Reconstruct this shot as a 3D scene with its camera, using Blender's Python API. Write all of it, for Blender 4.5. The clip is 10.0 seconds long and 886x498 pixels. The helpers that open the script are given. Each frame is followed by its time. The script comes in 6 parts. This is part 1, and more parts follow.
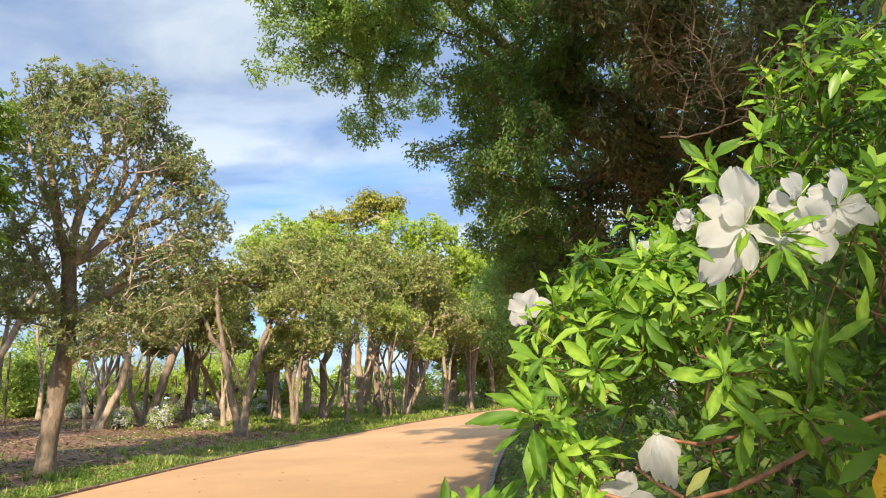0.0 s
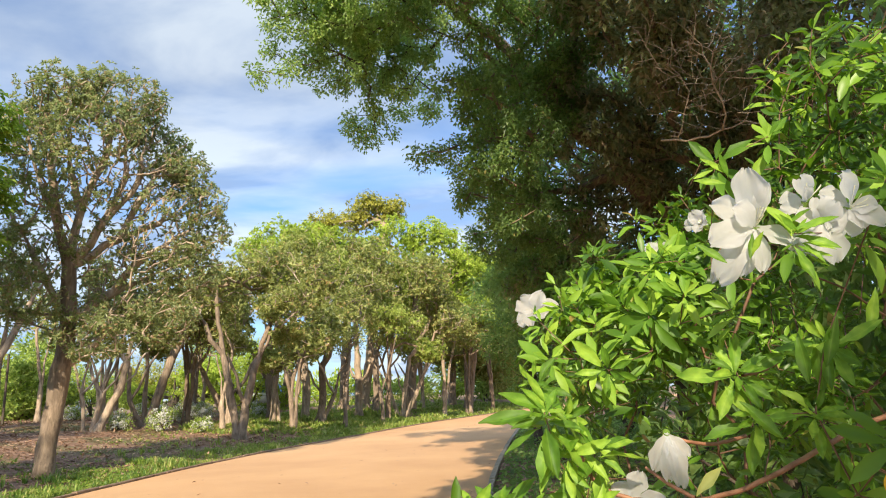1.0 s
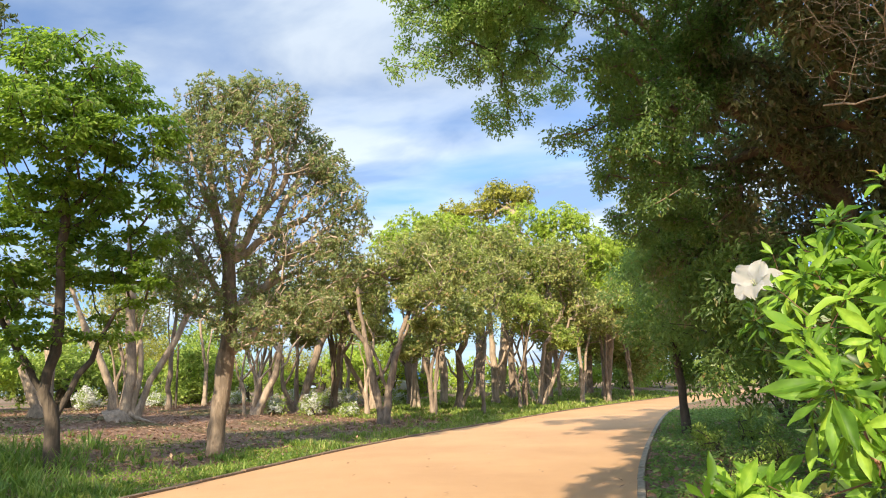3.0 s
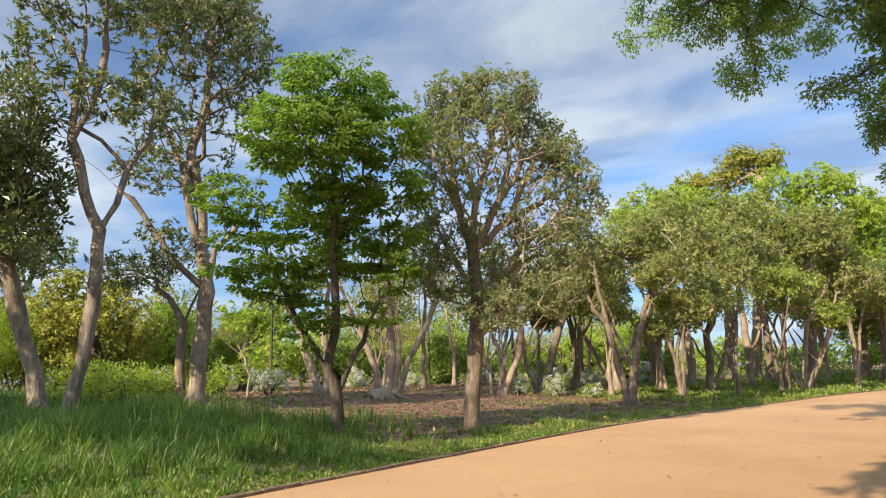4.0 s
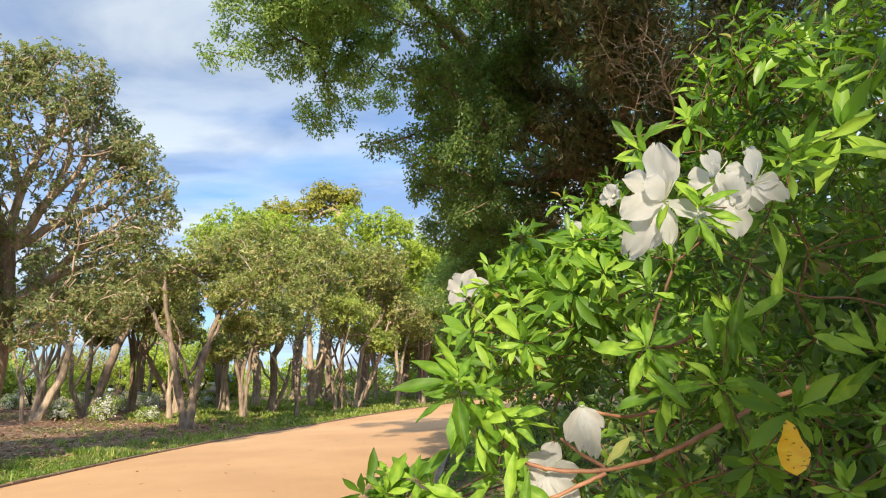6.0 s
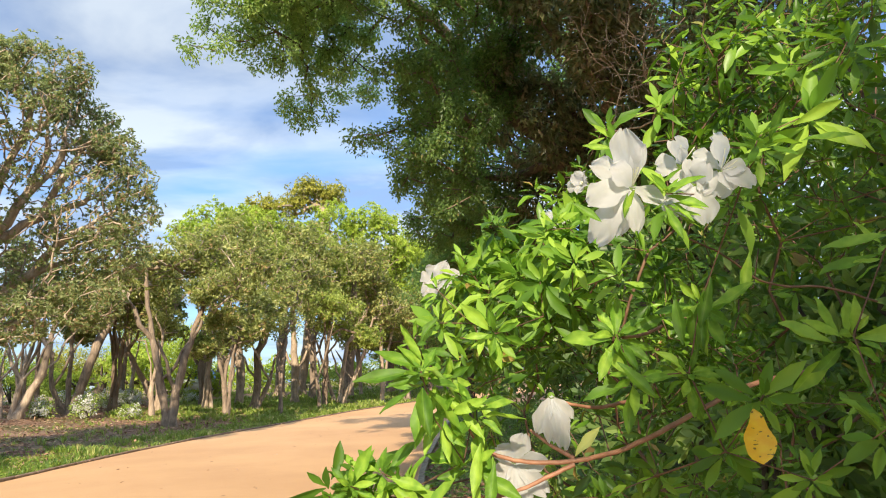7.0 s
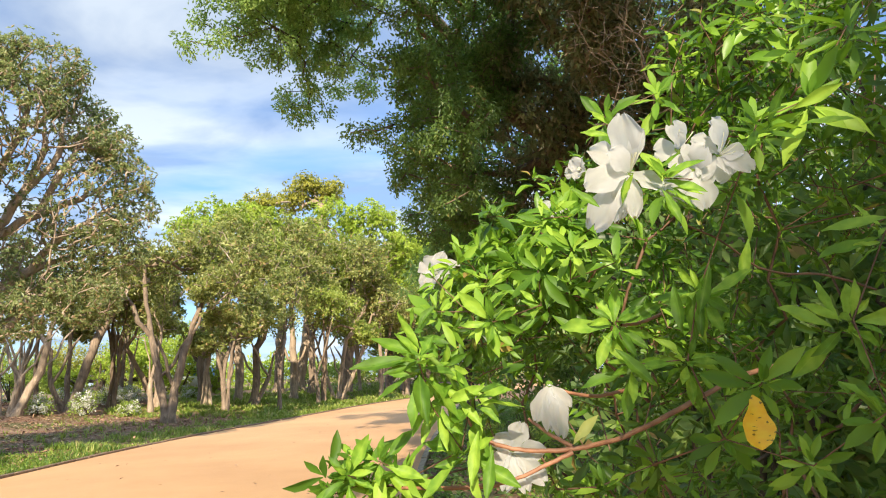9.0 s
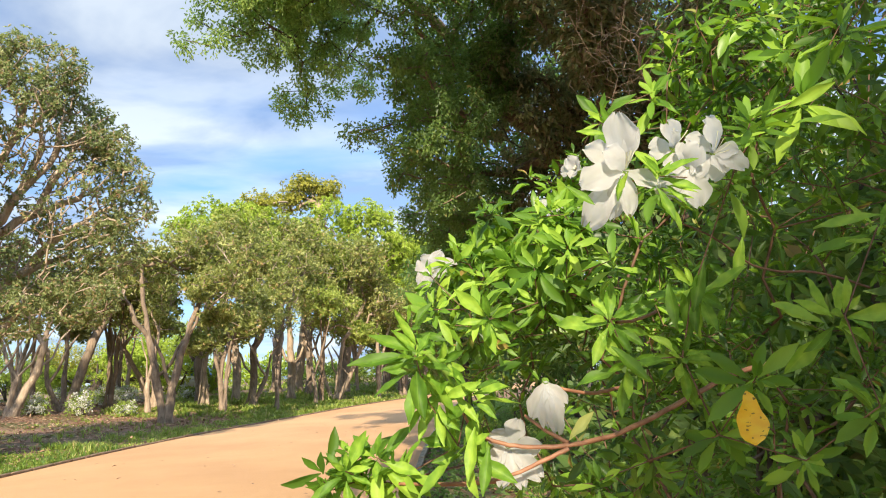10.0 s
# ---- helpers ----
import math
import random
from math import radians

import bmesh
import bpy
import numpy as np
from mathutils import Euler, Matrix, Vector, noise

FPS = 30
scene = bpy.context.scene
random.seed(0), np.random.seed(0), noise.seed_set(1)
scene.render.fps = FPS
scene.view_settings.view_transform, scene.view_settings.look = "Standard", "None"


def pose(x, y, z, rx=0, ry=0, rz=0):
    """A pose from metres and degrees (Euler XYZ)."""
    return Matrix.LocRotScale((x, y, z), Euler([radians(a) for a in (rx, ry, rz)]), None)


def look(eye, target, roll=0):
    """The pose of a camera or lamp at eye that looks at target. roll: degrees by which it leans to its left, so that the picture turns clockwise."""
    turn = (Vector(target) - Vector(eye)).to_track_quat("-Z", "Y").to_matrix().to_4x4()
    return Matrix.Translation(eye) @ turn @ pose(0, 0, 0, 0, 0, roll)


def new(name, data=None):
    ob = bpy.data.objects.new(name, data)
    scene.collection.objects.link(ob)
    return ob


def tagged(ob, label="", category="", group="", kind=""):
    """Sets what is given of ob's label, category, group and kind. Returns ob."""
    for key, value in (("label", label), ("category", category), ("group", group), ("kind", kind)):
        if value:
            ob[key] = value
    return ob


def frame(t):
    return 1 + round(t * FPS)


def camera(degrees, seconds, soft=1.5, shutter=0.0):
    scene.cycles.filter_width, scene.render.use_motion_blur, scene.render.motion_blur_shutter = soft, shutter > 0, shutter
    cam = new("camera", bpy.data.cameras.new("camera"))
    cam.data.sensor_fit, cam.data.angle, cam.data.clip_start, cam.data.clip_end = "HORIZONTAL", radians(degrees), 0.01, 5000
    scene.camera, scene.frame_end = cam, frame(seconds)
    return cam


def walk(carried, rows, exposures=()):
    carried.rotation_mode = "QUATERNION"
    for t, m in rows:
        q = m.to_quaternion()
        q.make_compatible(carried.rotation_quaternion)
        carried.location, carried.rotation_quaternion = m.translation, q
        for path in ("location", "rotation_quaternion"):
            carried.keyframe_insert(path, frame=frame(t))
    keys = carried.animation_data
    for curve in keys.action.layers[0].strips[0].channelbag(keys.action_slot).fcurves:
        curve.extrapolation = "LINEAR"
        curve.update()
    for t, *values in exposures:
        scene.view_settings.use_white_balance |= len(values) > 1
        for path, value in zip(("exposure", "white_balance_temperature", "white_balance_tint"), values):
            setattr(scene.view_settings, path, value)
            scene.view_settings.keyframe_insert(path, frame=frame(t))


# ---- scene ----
cam = camera(65.8, 10.0, soft=1.1)
ROWS = [  # seconds, place, yaw, pitch, roll
    (0, -0.014, 0.009, 1.414, -1.57, 11.59, -1.90),
    (0.5, -0.027, 0.004, 1.411, -1.66, 11.63, -1.75),
    (1, -0.031, 0.005, 1.410, -1.64, 11.84, -1.75),
    (1.5, -0.025, 0.004, 1.408, -1.94, 11.84, -1.87),
    (2, -0.028, -0.003, 1.406, -2.07, 11.77, -1.78),
    (2.5, -0.069, 0.003, 1.401, 0.07, 11.62, -1.62),
    (3, -0.182, 0.010, 1.392, 9.32, 11.17, -1.57),
    (3.2, -0.233, 0.003, 1.386, 14.20, 10.98, -1.66),
    (3.4, -0.270, -0.025, 1.377, 19.10, 10.78, -1.62),
    (3.6, -0.296, -0.080, 1.362, 23.50, 10.55, -1.56),
    (3.8, -0.312, -0.145, 1.345, 26.90, 10.38, -1.50),
    (4, -0.316, -0.200, 1.330, 28.70, 10.28, -1.44),
    (4.15, -0.311, -0.228, 1.321, 28.70, 10.28, -1.41),
    (4.3, -0.297, -0.231, 1.318, 27.29, 10.35, -1.38),
    (4.5, -0.276, -0.167, 1.326, 24.28, 10.61, -1.33),
    (5, -0.213, -0.030, 1.372, 14.76, 10.77, -1.41),
    (5.5, -0.067, 0.015, 1.385, 2.88, 11.08, -1.63),
    (6, 0.016, 0.008, 1.382, -5.35, 11.04, -1.40),
    (6.2, 0.029, 0.013, 1.380, -6.59, 11.02, -1.50),
    (7.3, 0.044, 0.025, 1.374, -6.62, 10.50, -1.87),
    (7.5, 0.047, 0.027, 1.372, -6.67, 10.45, -1.93),
    (8, 0.050, 0.029, 1.368, -6.81, 10.42, -1.97),
    (8.5, 0.049, 0.031, 1.367, -6.76, 10.33, -2.03),
    (9, 0.044, 0.031, 1.366, -6.74, 10.31, -1.99),
    (9.5, 0.042, 0.026, 1.362, -6.81, 10.37, -1.96),
    (10, 0.044, 0.025, 1.362, -6.95, 10.30, -2.02),
]
walk(cam, [(t, pose(x, y, z, 90 + pitch, 0, yaw) @ pose(0, 0, 0, 0, 0, roll)) for t, x, y, z, yaw, pitch, roll in ROWS],
     [(0, 1.06), (2.4, 1.13), (3.1, 1.18), (4.1, 0.79), (4.6, 0.78), (5.1, 0.91), (6.2, 1.02), (7.4, 1.14), (10, 1.19)])

# ---- light: low sun behind the camera, broken cloud ----
SUN_TO = Vector((-0.19, -0.97, 0.51)).normalized()
SUN_EL = math.asin(SUN_TO.z)
SUN_ROT = math.atan2(SUN_TO.x, SUN_TO.y)


def link(nt, a, b):
    nt.links.new(a, b)


def add_node(nt, kind, ins=None, **props):
    """A node with its input values and settings; a socket among the values is linked."""
    n = nt.nodes.new(kind)
    for key, value in props.items():
        setattr(n, key, value)
    for key, value in (ins or {}).items():
        if isinstance(value, bpy.types.NodeSocket):
            link(nt, value, n.inputs[key])
        else:
            n.inputs[key].default_value = value
    return n


def ramp(nt, fac, stops):
    n = nt.nodes.new("ShaderNodeValToRGB")
    while len(n.color_ramp.elements) < len(stops):
        n.color_ramp.elements.new(0.5)
    for e, (p, c) in zip(n.color_ramp.elements, stops):
        e.position = p
        e.color = (*c, 1) if len(c) == 3 else c
    link(nt, fac, n.inputs[0])
    return n.outputs[0]


def mix_rgb(nt, fac, a, b, how="MIX"):
    n = nt.nodes.new("ShaderNodeMix")
    n.data_type, n.blend_type = "RGBA", how
    for sock, v in ((n.inputs[0], fac), (n.inputs[6], a), (n.inputs[7], b)):
        if isinstance(v, bpy.types.NodeSocket):
            link(nt, v, sock)
        else:
            sock.default_value = v if isinstance(v, (int, float)) else (*v, 1)
    return n.outputs[2]


def calc(nt, op, a, b=0.0, clamp=False):
    n = nt.nodes.new("ShaderNodeMath")
    n.operation, n.use_clamp = op, clamp
    for sock, v in zip(n.inputs, (a, b)):
        if isinstance(v, bpy.types.NodeSocket):
            link(nt, v, sock)
        else:
            sock.default_value = v
    return n.outputs[0]


world = bpy.data.worlds.new("world")
scene.world = world
world.use_nodes = True
wt = world.node_tree
wt.nodes.clear()
sky = add_node(wt, "ShaderNodeTexSky", sky_type="NISHITA", sun_disc=False, sun_elevation=SUN_EL, sun_rotation=SUN_ROT,
               air_density=1.0, dust_density=0.6, ozone_density=2.0)
way = add_node(wt, "ShaderNodeTexCoord").outputs["Generated"]
sep = add_node(wt, "ShaderNodeSeparateXYZ", {0: way})
lift = calc(wt, "ADD", calc(wt, "MAXIMUM", sep.outputs[2], 0.0), 0.16)
flat = add_node(wt, "ShaderNodeCombineXYZ", {0: calc(wt, "DIVIDE", sep.outputs[0], lift), 1: calc(wt, "DIVIDE", sep.outputs[1], lift)}).outputs[0]
drift = add_node(wt, "ShaderNodeMapping", {"Vector": flat, "Location": (1.124, 0.042, 0.0), "Rotation": (0.0, 0.0, 0.35), "Scale": (1.0, 1.5, 1.0)}).outputs[0]
cloud_a = add_node(wt, "ShaderNodeTexNoise", {"Vector": drift, "Scale": 0.8, "Detail": 8.0, "Roughness": 0.5, "Distortion": 0.35}).outputs[0]
cloud_b = add_node(wt, "ShaderNodeTexNoise", {"Vector": drift, "Scale": 1.7, "Detail": 6.0, "Roughness": 0.52, "Distortion": 0.3}).outputs[0]
cover = ramp(wt, cloud_a, [(0.40, (0.06, 0.06, 0.06)), (0.56, (1, 1, 1))])
shade = ramp(wt, cloud_b, [(0.37, (1.5, 2.1, 3.2)), (0.57, (3.4, 3.85, 4.3))])
depth = ramp(wt, sep.outputs[2], [(0.02, (0.36, 0.47, 0.64)), (0.22, (0.51, 0.63, 0.80)), (0.55, (0.84, 0.88, 0.94))])
blue = mix_rgb(wt, 1.0, sky.outputs[0], depth, "MULTIPLY")
skies = mix_rgb(wt, calc(wt, "MULTIPLY", cover, 0.92), blue, shade)
# Sky gain by height, raised overhead, above the view, as added fill light.
zenith_fill = ramp(wt, sep.outputs[2], [(0.30, (1, 1, 1)), (0.42, (0.80, 0.80, 0.82)), (0.52, (0.85, 0.85, 0.86)), (1.0, (2.5, 2.5, 2.5))])
skies = mix_rgb(wt, 1.0, skies, zenith_fill, "MULTIPLY")
link(wt, add_node(wt, "ShaderNodeBackground", {"Color": skies, "Strength": 0.125}).outputs[0],
     add_node(wt, "ShaderNodeOutputWorld").inputs[0])

sun = new("sun", bpy.data.lights.new("sun", "SUN"))
sun.data.energy, sun.data.angle, sun.data.color = 4.15, radians(0.6), (1.0, 0.855, 0.63)
sun.matrix_world = look(SUN_TO * 60, (0, 0, 0))


# ---- materials ----
def material(name):
    m = bpy.data.materials.new(name)
    m.use_nodes = True
    return m, m.node_tree, m.node_tree.nodes["Principled BSDF"], m.node_tree.nodes["Material Output"]


def bumped(nt, b, height, strength=0.4, distance=0.02):
    link(nt, add_node(nt, "ShaderNodeBump", {"Height": height, "Strength": strength, "Distance": distance}).outputs[0], b.inputs["Normal"])


def noise_of(nt, scale, detail=6.0, rough=0.55, coords="Object", stretch=None, distortion=0.0):
    v = add_node(nt, "ShaderNodeTexCoord").outputs[coords]
    if stretch:
        v = add_node(nt, "ShaderNodeMapping", {"Vector": v, "Scale": stretch}).outputs[0]
    return add_node(nt, "ShaderNodeTexNoise", {"Vector": v, "Scale": scale, "Detail": detail, "Roughness": rough, "Distortion": distortion}).outputs[0]


def leaf_material(name, dark, mid, light, glow, rough=0.5, through_light=0.35, patch=0.5, single=False, odd=None, midrib=False, gloss=0.42):
    """Leaves: colour by leaf and by clump, thin enough for light to pass."""
    m, nt, b, out = material(name)
    if single:
        by_leaf = add_node(nt, "ShaderNodeObjectInfo").outputs["Random"]
    else:
        by_leaf = add_node(nt, "ShaderNodeNewGeometry").outputs["Random Per Island"]
    clump = noise_of(nt, patch, 2.0, 0.5)
    fac = calc(nt, "ADD", calc(nt, "MULTIPLY", by_leaf, 0.6), calc(nt, "MULTIPLY", calc(nt, "SUBTRACT", clump, 0.32), 1.1))
    col = ramp(nt, fac, [(0.15, dark), (0.5, mid), (0.82, light)])
    if odd:
        col = mix_rgb(nt, ramp(nt, by_leaf, [(odd[0], (0, 0, 0)), (odd[0] + 0.02, (1, 1, 1))]), col, odd[1])
    vein = noise_of(nt, 60.0, 3.0)
    col = mix_rgb(nt, calc(nt, "MULTIPLY", vein, 0.25), col, tuple(c * 0.6 for c in mid))
    if midrib:
        across = add_node(nt, "ShaderNodeSeparateXYZ", {0: add_node(nt, "ShaderNodeTexCoord").outputs["Object"]})
        side, along = calc(nt, "ABSOLUTE", across.outputs[0]), across.outputs[1]
        rib = ramp(nt, side, [(0.003, (0.16, 0.16, 0.16)), (0.010, (0, 0, 0))])
        col = mix_rgb(nt, rib, col, tuple(min(1, c * 1.25 + 0.02) for c in light))
        wave = calc(nt, "SINE", calc(nt, "MULTIPLY", calc(nt, "SUBTRACT", along, calc(nt, "MULTIPLY", side, 0.9)), 62.0))
        bumped(nt, b, calc(nt, "ADD", calc(nt, "MULTIPLY", wave, 0.25), vein), 0.07, 0.01)
    link(nt, col, b.inputs["Base Color"])
    b.inputs["Roughness"].default_value = rough
    b.inputs["Specular IOR Level"].default_value = gloss
    tr = add_node(nt, "ShaderNodeBsdfTranslucent", {"Color": mix_rgb(nt, 0.65, col, glow)})
    link(nt, add_node(nt, "ShaderNodeMixShader", {0: through_light, 1: b.outputs[0], 2: tr.outputs[0]}).outputs[0], out.inputs[0])
    return m


def bark_material(name, dark, light, scale=9.0, blotch=None):
    m, nt, b, _ = material(name)
    fine = noise_of(nt, scale, 8.0, 0.7, stretch=(1, 1, 0.22), distortion=0.6)
    big, patch = noise_of(nt, 1.3, 4.0), noise_of(nt, 5.0, 5.0, 0.65, stretch=(1, 1, 0.5))
    col = ramp(nt, fine, [(0.34, dark), (0.64, light)])
    col = mix_rgb(nt, ramp(nt, big, [(0.42, (0, 0, 0)), (0.6, (0.75, 0.75, 0.75))]), col, blotch or tuple(c * 0.5 for c in light))
    col = mix_rgb(nt, ramp(nt, patch, [(0.54, (0, 0, 0)), (0.62, (0.55, 0.55, 0.55))]), col, tuple(c * 0.8 for c in dark))
    link(nt, col, b.inputs["Base Color"])
    b.inputs["Roughness"].default_value = 0.9
    bumped(nt, b, calc(nt, "ADD", fine, patch), 0.9, 0.04)
    return m


def plain(name, a, c, scale=20.0, rough=0.7, metal=0.0, bump=0.2):
    m, nt, b, _ = material(name)
    n = noise_of(nt, scale)
    link(nt, ramp(nt, n, [(0.3, a), (0.7, c)]), b.inputs["Base Color"])
    b.inputs["Roughness"].default_value, b.inputs["Metallic"].default_value = rough, metal
    if bump:
        bumped(nt, b, n, bump, 0.01)
    return m


LEAF_OVAL = leaf_material("evergreen_leaf", (0.092, 0.125, 0.055), (0.235, 0.285, 0.118), (0.48, 0.51, 0.27), (0.45, 0.56, 0.14), 0.4, 0.42, 1.6, odd=(0.88, (0.46, 0.28, 0.18)))
LEAF_OLIVE = leaf_material("olive_leaf", (0.068, 0.088, 0.026), (0.24, 0.28, 0.08), (0.60, 0.61, 0.25), (0.52, 0.58, 0.11), 0.38, 0.42, 1.5, odd=(0.93, (0.52, 0.34, 0.18)))
LEAF_GLOSSY = leaf_material("glossy_evergreen_leaf", (0.048, 0.072, 0.028), (0.145, 0.18, 0.07), (0.40, 0.42, 0.20), (0.34, 0.44, 0.10), 0.3, 0.34, 1.8, odd=(0.94, (0.40, 0.25, 0.16)))
LEAF_SPRING = leaf_material("spring_leaf", (0.10, 0.14, 0.030), (0.275, 0.35, 0.07), (0.55, 0.60, 0.18), (0.55, 0.66, 0.10), 0.45, 0.44, 1.3, odd=(0.96, (0.50, 0.32, 0.14)))
LEAF_MAPLE = leaf_material("maple_leaf", (0.054, 0.108, 0.020), (0.148, 0.242, 0.040), (0.325, 0.43, 0.08), (0.40, 0.60, 0.05), 0.5, 0.54, 1.6)
LEAF_FRESH = leaf_material("fresh_leaf", (0.16, 0.26, 0.03), (0.35, 0.48, 0.06), (0.56, 0.64, 0.13), (0.58, 0.70, 0.08), 0.55, 0.42, 0.8)
LEAF_GOLD = leaf_material("golden_leaf", (0.12, 0.14, 0.025), (0.33, 0.34, 0.055), (0.60, 0.56, 0.13), (0.56, 0.56, 0.07), 0.5, 0.36, 1.1)
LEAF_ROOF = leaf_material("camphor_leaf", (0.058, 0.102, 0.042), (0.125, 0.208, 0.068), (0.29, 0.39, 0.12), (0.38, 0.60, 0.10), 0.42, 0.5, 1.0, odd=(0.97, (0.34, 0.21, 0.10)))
# Camphor leaf in lighter greens: sunlight on the bough painted into the colour.
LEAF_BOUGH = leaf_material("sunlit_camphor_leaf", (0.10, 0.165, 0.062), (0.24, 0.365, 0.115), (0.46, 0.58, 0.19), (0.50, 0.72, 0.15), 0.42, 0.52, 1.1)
LEAF_DIM = leaf_material("dull_evergreen_leaf", (0.125, 0.13, 0.072), (0.255, 0.265, 0.125), (0.43, 0.43, 0.22), (0.44, 0.50, 0.17), 0.45, 0.48, 0.9, odd=(0.70, (0.37, 0.26, 0.165)))
LEAF_SHRUB = leaf_material("shrub_leaf", (0.11, 0.18, 0.03), (0.27, 0.38, 0.07), (0.48, 0.55, 0.15), (0.42, 0.56, 0.08), 0.55, 0.38, 0.9)
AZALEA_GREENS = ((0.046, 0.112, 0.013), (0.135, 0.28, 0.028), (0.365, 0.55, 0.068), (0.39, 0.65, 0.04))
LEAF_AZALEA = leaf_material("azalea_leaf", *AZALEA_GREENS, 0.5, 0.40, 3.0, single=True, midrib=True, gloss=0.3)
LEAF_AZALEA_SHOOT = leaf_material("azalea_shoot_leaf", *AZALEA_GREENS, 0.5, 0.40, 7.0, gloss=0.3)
# Azalea leaf in darker greens: the bush's inner shade painted into the colour.
LEAF_AZALEA_SHADE = leaf_material("azalea_shade_leaf", (0.021, 0.056, 0.008), (0.064, 0.15, 0.014), (0.22, 0.39, 0.036), (0.29, 0.55, 0.02), 0.42, 0.32, 9.0, odd=(0.975, (0.36, 0.22, 0.08)))
WHITE_DOT = leaf_material("white_blossom", (0.7, 0.68, 0.64), (0.8, 0.79, 0.76), (0.85, 0.85, 0.82), (0.8, 0.8, 0.74), 0.6, 0.3, 2.0)
GRASS = leaf_material("grass_blade", (0.045, 0.108, 0.018), (0.120, 0.228, 0.036), (0.36, 0.45, 0.11), (0.33, 0.49, 0.065), 0.5, 0.38, 0.9, odd=(0.93, (0.42, 0.35, 0.16)))
WEED = leaf_material("weed_leaf", (0.055, 0.12, 0.018), (0.14, 0.245, 0.032), (0.32, 0.41, 0.075), (0.34, 0.50, 0.05), 0.5, 0.35, 1.4, odd=(0.94, (0.45, 0.36, 0.13)))
LITTER = leaf_material("fallen_leaf", (0.13, 0.068, 0.04), (0.34, 0.19, 0.11), (0.60, 0.41, 0.27), (0.2, 0.1, 0.04), 0.75, 0.1, 1.0)
VERGE = leaf_material("verge_blade", (0.10, 0.165, 0.028), (0.235, 0.33, 0.055), (0.46, 0.50, 0.14), (0.46, 0.58, 0.08), 0.5, 0.38, 1.2, odd=(0.90, (0.52, 0.43, 0.20)))
BARK_GREY = bark_material("grey_bark", (0.115, 0.083, 0.06), (0.38, 0.29, 0.215))
BARK_BROWN = bark_material("brown_bark", (0.14, 0.095, 0.062), (0.34, 0.25, 0.175))
BARK_PALE = bark_material("pale_bark", (0.20, 0.148, 0.108), (0.55, 0.43, 0.32))
BARK_STEM = bark_material("mottled_grey_bark", (0.14, 0.108, 0.084), (0.44, 0.35, 0.275), 11.0, (0.22, 0.172, 0.135))
BARK_TWIG = bark_material("pale_twig_bark", (0.30, 0.23, 0.175), (0.62, 0.50, 0.40))
BARK_DARK = bark_material("dark_bark", (0.05, 0.038, 0.03), (0.15, 0.115, 0.085))
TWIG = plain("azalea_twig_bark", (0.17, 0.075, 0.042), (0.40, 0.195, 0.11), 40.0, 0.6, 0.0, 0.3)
# Twig bark again, darkened: shade within the bush put into the colour.
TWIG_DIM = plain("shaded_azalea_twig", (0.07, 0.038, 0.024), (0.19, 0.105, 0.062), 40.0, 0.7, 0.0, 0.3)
DEAD_TWIG = plain("dead_twig", (0.28, 0.20, 0.135), (0.58, 0.45, 0.33), 25.0, 0.9)


# ---- ground plan ----
KERB_Y = (-60, -10, 0, 6.6, 8.8, 11.6, 17.3, 24.2, 33.4, 37, 53, 80, 120)
KERB_X = (-10.35, -7.45, -6.75, -6.15, -5.85, -5.55, -4.75, -2.75, -0.15, 1.15, 7.25, 20.15, 44.15)
EDGE_Y = (-60, -10, 0, 5, 9.2, 13.2, 18.5, 27, 37.2, 53, 80, 120)
EDGE_X = (-3.5, -0.9, 0.05, 0.3, 0.63, 1.14, 1.97, 3.4, 5.6, 11.4, 24.5, 48.5)


def smooth_line(ys, xs):
    """The path's edge, rounded over about two metres."""
    fine = np.arange(-60, 120, 0.25)
    v = np.interp(fine, ys, xs)
    pad = np.pad(v, 12, mode="reflect", reflect_type="odd")
    v = np.convolve(pad, np.ones(25) / 25, "valid")
    return lambda y: np.interp(y, fine, v)


kerb_at, edge_at = smooth_line(KERB_Y, KERB_X), smooth_line(EDGE_Y, EDGE_X)


def ground_z(x, y):
    """Height of the earth: level with the path, a low bank on its left side."""
    x, y = np.asarray(x, float), np.asarray(y, float)
    d = kerb_at(y) - x
    z = np.clip(0.07 * np.maximum(0, d - 0.6), 0, 0.75)
    inside = (d < 0.02) & (x < edge_at(y) - 0.02)
    return np.where(inside, -0.06, z + 0.02 * np.sin(x * 1.7 + np.cos(y * 1.1)) * (d > 0.5))


# ---- builders ----
def quick_mesh(name, verts, faces, mat, smooth=False):
    """A mesh from arrays: faces all of one size."""
    verts, faces = np.asarray(verts, np.float32), np.asarray(faces, np.int32)
    me = bpy.data.meshes.new(name)
    n, k = faces.shape
    me.vertices.add(len(verts))
    me.vertices.foreach_set("co", verts.ravel())
    me.loops.add(n * k)
    me.loops.foreach_set("vertex_index", faces.ravel())
    me.polygons.add(n)
    me.polygons.foreach_set("loop_start", np.arange(0, n * k, k, dtype=np.int32))
    me.polygons.foreach_set("use_smooth", np.full(n, smooth))
    me.update(calc_edges=True)
    me.materials.append(mat)
    return me


def thing(name, at, label, category, group="", kind=""):
    e = new(name)
    e.location = at
    e.empty_display_size = 0.1
    return tagged(e, label, category, group, kind)


def part(name, data, parent=None, label=""):
    """Links a mesh as one part under a thing."""
    if isinstance(data, bmesh.types.BMesh):
        me = bpy.data.meshes.new(name)
        data.to_mesh(me)
        data.free()
        data = me
    ob = new(name, data)
    ob.parent = parent
    if label:
        tagged(ob, label)
    return ob


